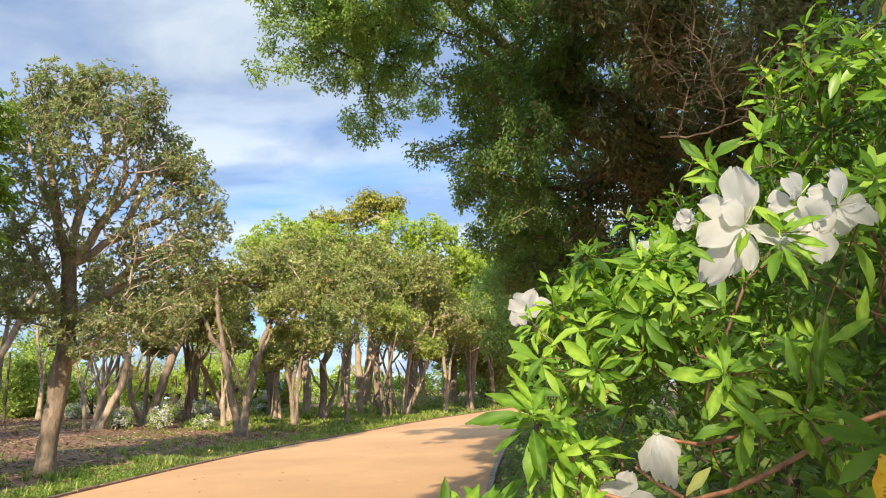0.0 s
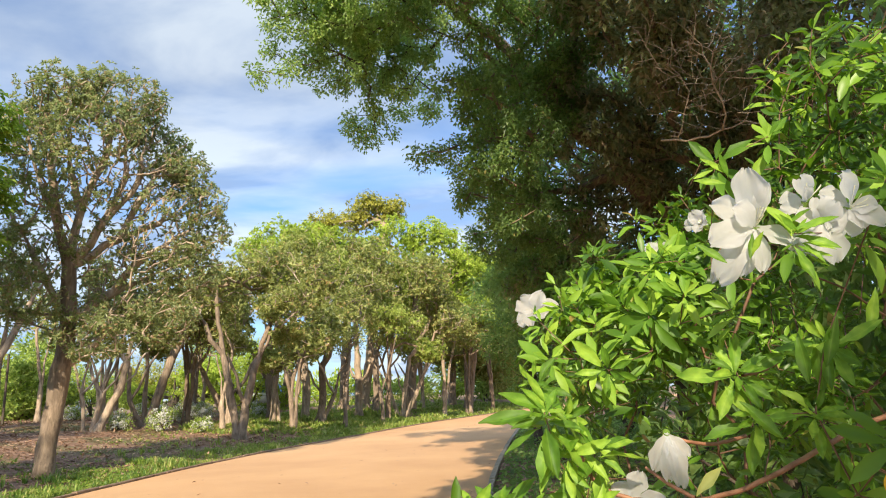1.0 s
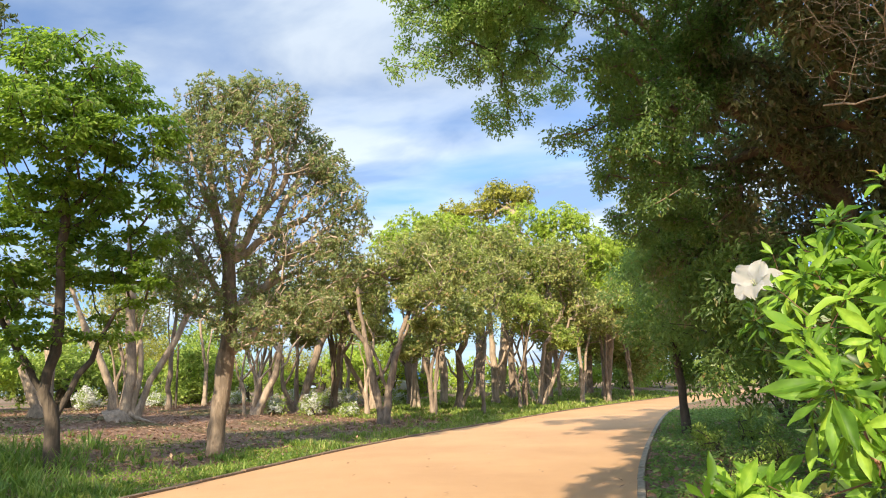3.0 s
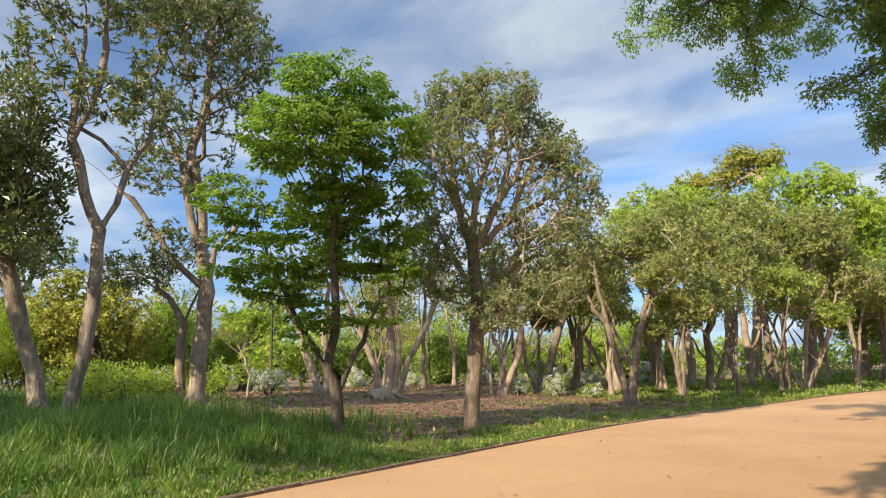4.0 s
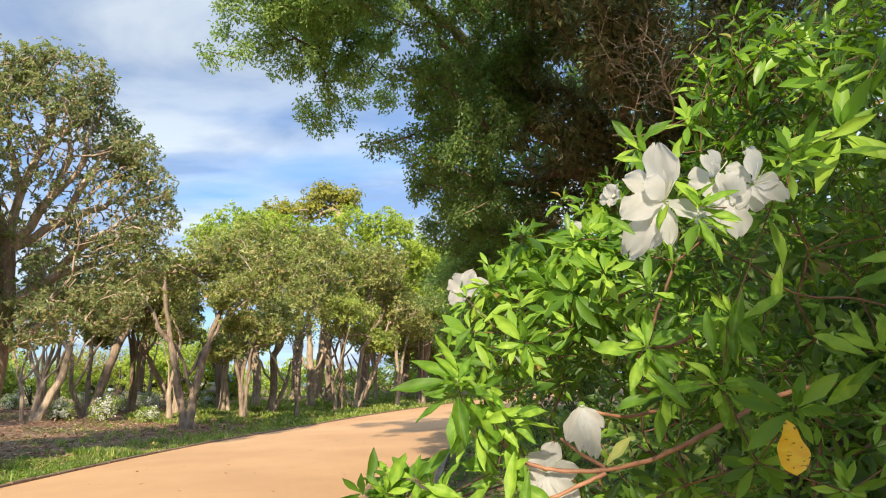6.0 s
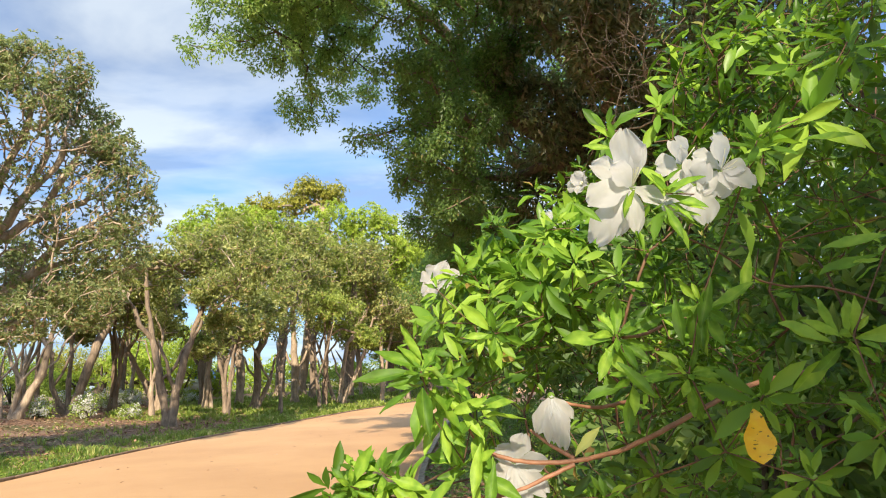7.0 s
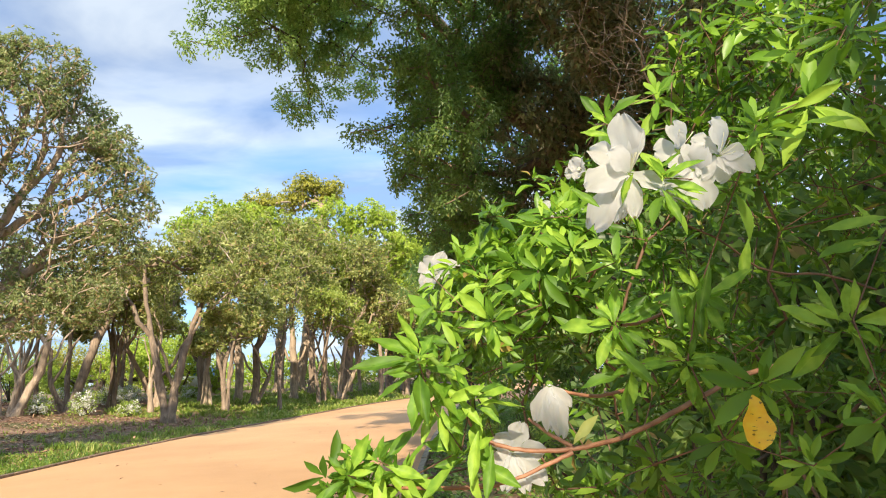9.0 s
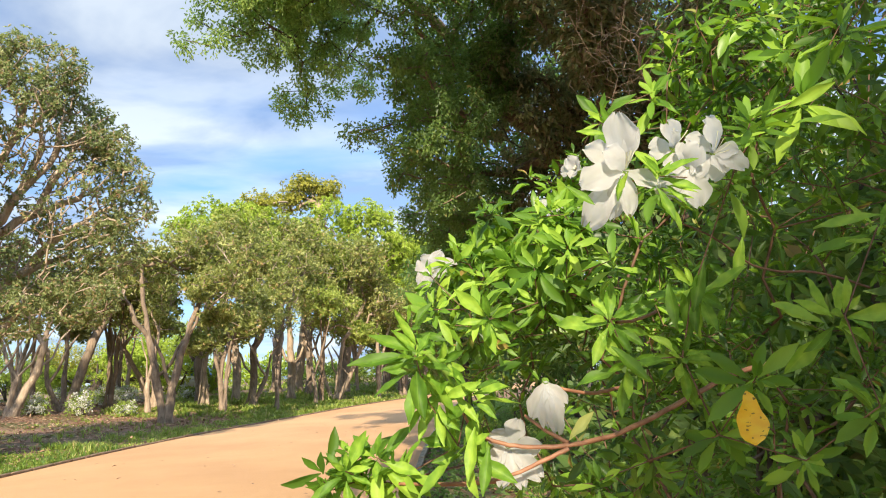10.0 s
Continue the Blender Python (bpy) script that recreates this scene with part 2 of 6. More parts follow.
def box(bm, size, m, bevel=0.0):
    got = bmesh.ops.create_cube(bm, size=1.0, matrix=m @ Matrix.Diagonal((*size, 1)))
    if bevel:
        edges = {e for v in got["verts"] for e in v.link_edges}
        bmesh.ops.bevel(bm, geom=list(edges), offset=bevel, segments=2, affect="EDGES", profile=0.5)
    return bm


def with_mat(bm, mat, name="piece", smooth=False):
    me = bpy.data.meshes.new(name)
    for f in bm.faces:
        f.smooth = smooth
    bm.to_mesh(me)
    bm.free()
    me.materials.append(mat)
    return me


def tubes(chains, mat, name, sides=6, close=False):
    """Round limbs along chains of (points, radii), as one mesh of quads."""
    V, F, n0 = [], [], 0
    ang = np.linspace(0, 2 * np.pi, sides, endpoint=False)
    for pts, rad in chains:
        pts, rad = np.asarray(pts, float), np.asarray(rad, float)
        if len(pts) < 2:
            continue
        tan = np.gradient(pts, axis=0)
        tan /= np.linalg.norm(tan, axis=1)[:, None] + 1e-9
        ref = np.array([1.0, 0.13, 0.07]) if abs(tan[0, 0]) < 0.8 else np.array([0.05, 1.0, 0.1])
        a = np.cross(tan, ref)
        a /= np.linalg.norm(a, axis=1)[:, None] + 1e-9
        b = np.cross(tan, a)
        ring = pts[:, None] + rad[:, None, None] * (np.cos(ang)[None, :, None] * a[:, None] + np.sin(ang)[None, :, None] * b[:, None])
        V.append(ring.reshape(-1, 3))
        i = np.arange(len(pts) - 1)[:, None] * sides
        j = np.arange(sides)[None]
        k = (j + 1) % sides
        F.append((n0 + np.stack([i + j, i + k, i + sides + k, i + sides + j], -1)).reshape(-1, 4))
        n0 += len(pts) * sides
    return quick_mesh(name, np.concatenate(V), np.concatenate(F), mat, True)


def leaf_blades(pos, axis, up, length, width, fold=0.25, droop=0.15):
    """Small pointed leaves, two folded halves each: returns vertices and triangles."""
    axis = axis / (np.linalg.norm(axis, axis=1)[:, None] + 1e-9)
    side = np.cross(axis, up)
    side /= np.linalg.norm(side, axis=1)[:, None] + 1e-9
    nor = np.cross(side, axis)
    L, W = length[:, None], width[:, None]
    mid = pos + axis * L * 0.5
    v = np.stack([pos, mid + side * W * 0.5 + nor * W * fold, pos + axis * L - nor * L * droop, mid - side * W * 0.5 + nor * W * fold], 1)
    n = len(pos)
    base = np.arange(n)[:, None] * 4
    f = np.concatenate([base + np.array([[0, 1, 2]]), base + np.array([[0, 2, 3]])])
    return v.reshape(-1, 3), f


def grow(rng, stems, targets, step=0.35, wander=0.12):
    """Limbs from the stems towards every target, each from the nearest wood; returns nodes, parents, tip nodes and stem ends."""
    P, up, ends = [], [], []
    for stem in stems:
        stem = np.asarray(stem, float)
        if P:
            last = int(np.argmin(np.linalg.norm(np.array(P) - stem[0], axis=1)))
        else:
            last = -1
        first_node = len(P)
        for a, b in zip(stem[:-1], stem[1:]):
            n = max(1, int(np.linalg.norm(b - a) / step))
            for i in range(n):
                q = a + (b - a) * ((i if last < 0 else i + 1) / n)
                P.append(q + rng.normal(0, 0.02, 3))
                up.append(last)
                last = len(P) - 1
        ends.append(max(0, last - int(0.45 * (len(P) - first_node))))
    P = list(map(np.asarray, P))
    far = np.zeros(len(P))
    for i, u in enumerate(up):
        far[i] = 0 if u < 0 else far[u] + np.linalg.norm(P[i] - P[u])
    far = list(far)
    tips = []
    first = np.array(P)
    order = np.argsort([np.min(np.linalg.norm(first - t, axis=1)) for t in targets])
    for ti in order:
        t = targets[ti]
        A = np.array(P)
        d = np.linalg.norm(A - t, axis=1)
        low = np.maximum(0, A[:, 2] - t[2]) * 0.8
        i = int(np.argmin(d + low + 0.18 * np.array(far)))
        a = A[i]
        gap = np.linalg.norm(t - a)
        n = max(1, int(gap / step))
        come = a - A[up[i]] if up[i] >= 0 else np.array([0, 0, 1.0])
        come = come / (np.linalg.norm(come) + 1e-9)
        ctrl = a + come * gap * 0.35 + np.array([0, 0, 0.12 * gap])
        last = i
        for s in range(1, n + 1):
            w = s / n
            q = (1 - w) ** 2 * a + 2 * w * (1 - w) * ctrl + w * w * t
            if s < n:
                q = q + rng.normal(0, wander * step, 3)
            P.append(q)
            up.append(last)
            far.append(far[last] + np.linalg.norm(q - P[last]))
            last = len(P) - 1
        tips.append(last)
    return np.array(P), np.array(up), tips, ends


def limbs(P, up, r_base, r_tip, ends=(), bonus=0.0):
    """Chains with radii by how many tips each limb carries."""
    n = len(P)
    kids = [[] for _ in range(n)]
    for i in range(n):
        if up[i] >= 0:
            kids[up[i]].append(i)
    count, own = np.zeros(n), np.zeros(n)
    own[list(ends)] = bonus
    for i in range(n - 1, -1, -1):
        count[i] = max(1, own[i] + sum(count[k] for k in kids[i]))
    e = math.log(max(2, count.max())) / math.log(r_base / r_tip)
    rad = r_tip * count ** (1 / e)
    chains = []
    for i in range(n):
        if up[i] < 0:
            starts = [(i, None)]
        elif len(kids[up[i]]) > 1 and i != max(kids[up[i]], key=lambda k: count[k]):
            starts = [(i, up[i])]
        else:
            continue
        for s, p in starts:
            idx = ([p] if p is not None else []) + [s]
            while kids[idx[-1]]:
                idx.append(max(kids[idx[-1]], key=lambda k: count[k]))
            rr = rad[idx].copy()
            if p is not None:
                rr[0] = min(rr[0], rr[1] * 1.15)
            chains.append((P[idx], rr))
    return chains


def whorls(rng, tips, twigs, per_tip, length, ratio, spread):
    """Leaves in star-shaped whorls, eight to a shoot, the shoots set round each twig's end."""
    shoots = max(1, per_tip // 8)
    n = len(tips) * shoots
    out_way = tips - tips.mean(0)
    out_way /= np.linalg.norm(out_way, axis=1)[:, None] + 1e-6
    d = rng.normal(0, 1, (n, 3)) + 0.5 * np.repeat(twigs, shoots, 0) + 0.35 * np.repeat(out_way, shoots, 0) + [0, 0, 0.25]
    d /= np.linalg.norm(d, axis=1)[:, None]
    hub = np.repeat(tips, shoots, 0) + d * spread * rng.uniform(0.3, 1.25, n)[:, None]
    size = length * rng.uniform(0.75, 1.25, n)
    src, way, L = np.repeat(hub, 8, 0), np.repeat(d, 8, 0), np.repeat(size, 8) * rng.uniform(0.75, 1.15, n * 8)
    ray = rng.normal(0, 1, (n * 8, 3))
    ray -= way * (ray * way).sum(1)[:, None]
    ray /= np.linalg.norm(ray, axis=1)[:, None] + 1e-9
    axis = ray + way * rng.uniform(0.1, 0.9, n * 8)[:, None] - [0, 0, 0.15]
    return leaf_blades(src, axis, way + rng.normal(0, 0.25, (n * 8, 3)), L, L * ratio, 0.15, 0.2)


def crown_leaves(rng, tips, twigs, per_tip, length, ratio, spread, mode="rosette"):
    """Leaves round the ends of twigs: in flat sprays, rosettes or hanging sprays."""
    if mode == "whorl":
        return whorls(rng, tips, twigs, per_tip, length, ratio, spread)
    n = len(tips) * per_tip
    src = np.repeat(tips, per_tip, 0)
    out = np.repeat(twigs, per_tip, 0)
    off = rng.normal(0, 1, (n, 3))
    off /= np.linalg.norm(off, axis=1)[:, None]
    if mode == "layer":
        off[:, 2] *= 0.38
    pos = src + off * spread * rng.uniform(0.15, 1, n)[:, None] ** 0.7
    axis = off * 0.9 + out * 0.6 + rng.normal(0, 0.35, (n, 3))
    if mode == "hang":
        axis = off * 0.35 + out * 0.4 + rng.normal(0, 0.6, (n, 3))
        axis[:, 2] -= 0.45
    elif mode == "layer":
        axis[:, 2] = axis[:, 2] * 0.3 - 0.45
    else:
        axis[:, 2] += 0.15
    out_way = src - tips.mean(0)
    out_way /= np.linalg.norm(out_way, axis=1)[:, None] + 1e-6
    upv = np.array([0.0, 0, 0.6]) + 0.7 * out_way + rng.normal(0, 0.45, (n, 3))
    L = length * rng.uniform(0.65, 1.25, n)
    return leaf_blades(pos, axis, upv, L, L * ratio)


def in_lobes(rng, lobes, spacing):
    """Points spread through round lobes (centre, radii), denser towards their skins."""
    pts = []
    for c, r in lobes:
        vol = 4.19 * r[0] * r[1] * r[2]
        n = max(4, int(vol / spacing ** 3))
        d = rng.normal(0, 1, (n, 3))
        d /= np.linalg.norm(d, axis=1)[:, None]
        pts.append(np.asarray(c) + d * np.asarray(r) * rng.uniform(0.25, 1, n)[:, None] ** 0.5)
    return np.concatenate(pts)


def lumpy(rng, c, r, n):
    """One lobe broken into n leafy clumps with gaps between them."""
    c, r = np.asarray(c, float), np.asarray(r, float)
    out = []
    for k in range(n):
        d = rng.normal(0, 1, 3)
        d /= np.linalg.norm(d)
        q = rng.uniform(0.30, 0.46)
        out.append((c + d * r * (1 - q) * rng.uniform(0.7, 1.0), r * q * np.array([1, 1, 0.85])))
    return out


def planted(rng, root, lines, balls, leaf, bark, r_base, r_tip, spacing, per_tip, length, ratio, spread, mode, wander=0.12, flare=1.35, hollow=0.0, bare=0.0, twig=None, shell=0.0, foot_bark=None):
    """Wood and leaves for a thing, from its stems and the lobes of its crown, all from its foot."""
    targets = in_lobes(rng, balls, spacing)
    if hollow:
        mid, half = (targets.max(0) + targets.min(0)) / 2, (targets.max(0) - targets.min(0)) / 2
        near = np.linalg.norm((targets - mid) / half, axis=1) < hollow
        targets = targets[~near | (rng.uniform(0, 1, len(targets)) < 0.3)]
    P, up, tips, ends = grow(rng, lines, targets, step=max(0.25, spacing * 0.75), wander=wander)
    chains = limbs(P, up, r_base, r_tip, ends, len(tips) * 0.07)
    for pts, rad in chains:
        if pts[0][2] < 0.3:
            low = np.clip(1 - pts[:, 2] / 0.5, 0, 1)
            rad *= 1 + (flare - 1) * low ** 2
        if rad.max() > 0.05:
            rad *= 1 + rng.normal(0, 0.07, len(rad))
    thick = [c for c in chains if c[1].max() > r_base * 0.28]
    thin = [c for c in chains if c[1].max() <= r_base * 0.28]
    part("trunk", tubes(thick[:1], foot_bark or bark, "trunk", 10), root)
    for c in thick[1:]:
        part("limb", tubes([c], bark, "limb", 8), root)
    if thin:
        tagged(part("twig_work", tubes(thin, twig or bark, "twig_work", 4), root), kind="stuff")
    if bare:
        floor = np.quantile(P[tips][:, 2], 0.45)
        tips = [t for t in tips if P[t][2] > floor or rng.uniform() > bare]
    if shell:
        mid, half = (targets.max(0) + targets.min(0)) / 2, (targets.max(0) - targets.min(0)) / 2
        tips = [t for t in tips if np.linalg.norm((P[t] - mid) / half) > shell or rng.uniform() < 0.36]
    ends = P[tips]
    tw = ends - P[up[tips]]
    tw /= np.linalg.norm(tw, axis=1)[:, None] + 1e-9
    v, f = crown_leaves(rng, ends, tw, per_tip, length, ratio, spread, mode)
    tagged(part("crown", quick_mesh("crown", v, f, leaf, False), root), kind="stuff")
    return root


def tree(name, at, stems, lobes, leaf, bark, label, seed, r_base=0.2, r_tip=0.008, spacing=0.5, per_tip=26, length=0.09, ratio=0.36,
         spread=0.24, mode="rosette", depth=1.0, category="tree", group="trees along the path", fork_depth=0.5, wander=0.12, flare=1.7, hollow=0.0, bare=0.0, twig=None, shell=0.0, foot_bark=None, lumps=0):
    """A tree facing the path: stems and lobes as (across, up) in metres from its foot."""
    rng = np.random.default_rng(seed)
    x, y = at
    z = float(ground_z(x, y)) - 0.04
    d = Vector((x, y, 0)).normalized()
    right, back = np.array([d.y, -d.x, 0]), np.array([d.x, d.y, 0])
    root = thing(name, (x, y, z), label, category, group)

    def bring(u, w, h):
        return right * u + back * w + np.array([0, 0, h])

    lines = []
    for k, s in enumerate(stems):
        sway = rng.uniform(-1, 1) * fork_depth if k else 0.0
        lines.append([bring(u, sway * max(0, i) / max(1, len(s) - 1), h) for i, (u, h) in enumerate(s)])
        if s[0][1] < 0.15:
            lines[-1].insert(0, lines[-1][0] - np.array([0, 0, 0.22]))
        if k and s[0][1] > 0.3:
            prior = np.concatenate([np.array(q) for q in lines[:-1]])
            lines[-1][0] = prior[np.argmin(np.linalg.norm(prior - lines[-1][0], axis=1))]
    balls = []
    for u, h, ru, rh in lobes:
        w = rng.uniform(-1, 1) * ru * 0.9 * depth
        balls.append((bring(u, w, h), (ru, ru * (0.8 + 0.4 * depth) * 0.9, rh)))
    if lumps:
        balls = [b for c, r in balls for b in lumpy(rng, c, r, lumps)]
    return planted(rng, root, lines, balls, leaf, bark, r_base, r_tip, spacing, per_tip, length, ratio, spread, mode, wander, flare, hollow, bare, twig, shell, foot_bark)


# ---- ground ----
def earth_material():
    m, nt, b, _ = material("earth")
    big, mid, fine = noise_of(nt, 0.35, 4.0), noise_of(nt, 3.0, 6.0), noise_of(nt, 40.0, 5.0, 0.7)
    soil = ramp(nt, mid, [(0.3, (0.19, 0.10, 0.06)), (0.7, (0.40, 0.245, 0.16))])
    green = ramp(nt, mid, [(0.3, (0.07, 0.10, 0.022)), (0.7, (0.15, 0.19, 0.045))])
    col = mix_rgb(nt, ramp(nt, big, [(0.50, (0, 0, 0)), (0.60, (0.8, 0.8, 0.8))]), soil, green)
    col = mix_rgb(nt, calc(nt, "MULTIPLY", fine, 0.5), col, (0.10, 0.06, 0.035))
    link(nt, col, b.inputs["Base Color"])
    b.inputs["Roughness"].default_value = 0.95
    bumped(nt, b, fine, 0.6, 0.03)
    return m


def sand_material():
    """Compacted orange-tan decomposed granite."""
    m, nt, b, _ = material("orange_sand")
    big, mid, fine = noise_of(nt, 0.3, 5.0, 0.6), noise_of(nt, 4.0, 6.0), noise_of(nt, 160.0, 4.0, 0.7)
    col = ramp(nt, big, [(0.35, (0.52, 0.30, 0.145)), (0.65, (0.63, 0.38, 0.19))])
    col = mix_rgb(nt, calc(nt, "MULTIPLY", mid, 0.35), col, (0.52, 0.28, 0.14))
    col = mix_rgb(nt, ramp(nt, fine, [(0.60, (0, 0, 0)), (0.72, (0.5, 0.5, 0.5))]), col, (0.36, 0.20, 0.11))
    link(nt, col, b.inputs["Base Color"])
    b.inputs["Roughness"].default_value = 0.95
    bumped(nt, b, calc(nt, "ADD", fine, calc(nt, "MULTIPLY", mid, 2.0)), 0.35, 0.02)
    return m


EARTH, SAND = earth_material(), sand_material()


def sheet(xs, ys, zf, mat, name):
    X, Y = np.meshgrid(xs, ys)
    Z = zf(X, Y)
    n, k = X.shape
    i = np.arange(n - 1)[:, None] * k + np.arange(k - 1)[None]
    f = np.stack([i, i + 1, i + k + 1, i + k], -1).reshape(-1, 4)
    return quick_mesh(name, np.stack([X, Y, Z], -1).reshape(-1, 3), f, mat, True)


gx = np.concatenate([[-1500, -700, -300, -150, -90, -60], np.arange(-45, 20, 0.45), [22, 26, 32, 40, 60, 90, 150, 300, 700, 1500]])
gy = np.concatenate([[-1500, -600, -200, -90, -50, -30], np.arange(-20, 60, 0.55), [62, 66, 72, 80, 90, 110, 150, 300, 700, 2000]])
tagged(new("ground", sheet(gx, gy, ground_z, EARTH, "ground")), "brown leaf-strewn earth with grass beneath the park trees", "ground", kind="structure")

py = np.arange(-59, 118, 0.4)
across = np.linspace(0, 1, 25)
PX = kerb_at(py)[:, None] * (1 - across) + edge_at(py)[:, None] * across
PYY = np.repeat(py[:, None], 25, 1)
PZ = 0.012 + 0.035 * np.sin(across * np.pi)[None] + 0.006 * np.sin(PX * 2.1 + PYY * 0.7) * np.sin(across * np.pi)[None]
pi_ = np.arange(len(py) - 1)[:, None] * 25 + np.arange(24)[None]
path = new("path", quick_mesh("path", np.stack([PX, PYY, PZ], -1).reshape(-1, 3), np.stack([pi_, pi_ + 1, pi_ + 26, pi_ + 25], -1).reshape(-1, 4), SAND, True))
tagged(path, "wide orange-tan compacted sand footpath through the park", "path", kind="structure")


# ---- trees on the far side of the path ----
tree("tree", (-14.35, 8.84),
     [[(0, -0), (0.2, 1.11), (0.35, 2.42), (0.4, 3.77), (0.41, 4.12)], [(0.41, 4.12), (0.05, 4.99), (-0.24, 6.11), (-0.25, 7.02), (-0.13, 8.52), (-0.29, 10.15)], [(0.41, 4.12), (0.72, 4.81), (0.89, 5.62), (1.37, 6.5), (1.42, 8.04)], [(-0.24, 6.37), (0.17, 7.37), (0.28, 8.34), (0.23, 10.02)], [(0.89, 5.62), (0.35, 6.26), (-0.55, 6.7), (-1.17, 6.65)]],
     [(0.42, 7.01, 1.07, 0.64), (-0.86, 8.08, 0.85, 0.85), (0.71, 8.02, 0.85, 0.57), (-0.22, 9.89, 1.85, 1.14), (-0.95, 6.5, 0.57, 0.43), (1.45, 7.34, 0.57, 0.85)],
     LEAF_GLOSSY, BARK_STEM, "slender forked tree with pale bark and sparse leaves", 1, r_base=0.14, twig=BARK_GREY, spacing=0.46, per_tip=24, length=0.16, ratio=0.36, spread=0.22, mode='whorl', r_tip=0.010)
tree("tree", (-15.24, 8.81),
     [[(-0, -0), (-0.13, 1.08), (-0.43, 1.79), (-0.72, 2.86), (-0.91, 4.07)]],
     [(-1.13, 4.29, 1.34, 1.04), (-0.91, 5.32, 1.19, 1.04), (-1.69, 5.21, 1.34, 1.19), (-1.29, 6.28, 1.34, 1.04)],
     LEAF_GLOSSY, BARK_STEM, "leaning pale-barked tree with sparse dark leaves", 2, r_base=0.18, spacing=0.5, per_tip=34, length=0.2, ratio=0.38, spread=0.28)
tree("tree", (-15.65, 13.32),
     [[(-0, -0), (0.08, 1.15), (0.22, 2.38), (0.23, 3.17)], [(0.23, 3.17), (0.44, 4.31), (1.25, 5.35), (1.69, 6.75)], [(0.23, 3.17), (-0.5, 3.79), (-1.27, 4.87), (-1.8, 5.64), (-3.04, 6.66)], [(0.23, 3.17), (0.06, 4.29), (0.01, 5.77), (-0.35, 7.25), (0.05, 8.67), (0.13, 10.46)], [(0.06, 4.29), (-0.27, 5.25), (-0.48, 6.56), (-1.15, 8.18)]],
     [(-0.01, 10.08, 1.91, 1.39), (-0.53, 11.26, 1.91, 1.21), (-1.01, 8.36, 1.39, 1.04), (0.68, 8.4, 1.04, 1.04), (-1.37, 6.81, 1.04, 0.87), (-0.19, 6.75, 1.04, 0.87), (-0.82, 4.41, 1.04, 0.69), (1.12, 9.71, 0.87, 1.04), (-1.63, 3.75, 1.04, 0.52), (-0.12, 12.81, 1.91, 1.21)],
     LEAF_GLOSSY, BARK_STEM, "tall pale-barked tree with crooked limbs and thin olive crown", 3, r_base=0.23, twig=BARK_GREY, spacing=0.46, per_tip=24, length=0.155, ratio=0.36, spread=0.24, mode='whorl', r_tip=0.011, shell=0.45)
tree("tree", (-16.16, 13.25),
     [[(-0, -0.01), (-0.01, 1.43), (0.03, 2.21)], [(0.03, 2.21), (-0.37, 2.99), (-1.04, 3.45)], [(0.03, 2.21), (0.23, 2.69), (0.5, 3.34)]],
     [(-0.91, 3.77, 0.88, 0.53), (-1.53, 3.44, 0.7, 0.44), (0.02, 4.13, 0.7, 0.53)],
     LEAF_GLOSSY, BARK_GREY, "thin forked tree in the shade of a taller one", 4, r_base=0.13, spacing=0.5, per_tip=44, length=0.13, spread=0.28)
tree("maple_tree", (-8.5, 10.44),
     [[(-0, -0.01), (-0.02, 0.84), (-0.19, 1.36)], [(-0.19, 1.36), (-0.45, 1.79), (-0.89, 2.54), (-1.43, 3.84)], [(-0.02, 0.94), (0.18, 1.35), (0.5, 1.88), (0.82, 2.75)], [(-0.19, 1.36), (-0.04, 2.32), (-0.1, 3.52), (-0.07, 5.23), (-0.42, 7)]],
     [(-0.64, 7.38, 0.51, 0.4), (-0.19, 6.67, 1.02, 0.68), (0.6, 6.83, 0.57, 0.45), (-1.18, 6.51, 0.57, 0.45), (-0.51, 5.59, 1.25, 0.68), (0.83, 5.88, 0.79, 0.68), (-1.38, 5.68, 0.57, 0.45), (-0.06, 4.68, 1.14, 0.57), (1.05, 4.82, 0.68, 0.57), (-1.98, 4.63, 0.68, 0.57), (-1.02, 4.32, 0.57, 0.45), (0.38, 3.77, 0.91, 0.57), (-0.37, 3.54, 0.68, 0.45), (-1.1, 2.99, 0.68, 0.45), (-0.25, 2.45, 0.57, 0.4), (1.05, 3.33, 0.57, 0.57), (-1.32, 3.54, 0.45, 0.45), (-1.95, 3.85, 0.5, 0.3), (-0.62, 1.98, 0.42, 0.22), (0.72, 2.45, 0.5, 0.3), (-2.05, 3.1, 0.5, 0.3), (1.35, 4.05, 0.5, 0.35)],
     LEAF_MAPLE, BARK_DARK, "full green maple with layered foliage in tall grass", 5, r_base=0.115, spacing=0.33, per_tip=38, length=0.115, ratio=0.55, spread=0.21, mode='layer')
pale_tree = tree("tree", (-13.09, 19.15),
     [[(-0.28, 0.01), (-0.37, 0.83), (-0.79, 1.95), (-1.2, 2.7), (-1.77, 4.23)], [(-0, 0), (0.1, 1.18), (0.07, 2.3), (-0.07, 4.21), (-0.26, 6.18)], [(0.13, -0.01), (0.38, 1.55), (0.26, 2.68), (0.69, 4.21)], [(0.28, -0.01), (0.66, 1.17), (1.33, 2.47), (1.94, 4), (2.54, 5.08), (2.87, 6.18)]],
     [(0.89, 4.4, 1.17, 0.98), (-0.26, 5.19, 1.37, 0.98), (1.3, 6.78, 1.17, 0.98), (-1.78, 5.19, 1.17, 0.98)],
     LEAF_OVAL, BARK_PALE, "tree with several pale stems spreading from one root", 6, r_base=0.37, spacing=0.6, per_tip=24, length=0.15, spread=0.3, mode='whorl', fork_depth=0.3, flare=1.6)
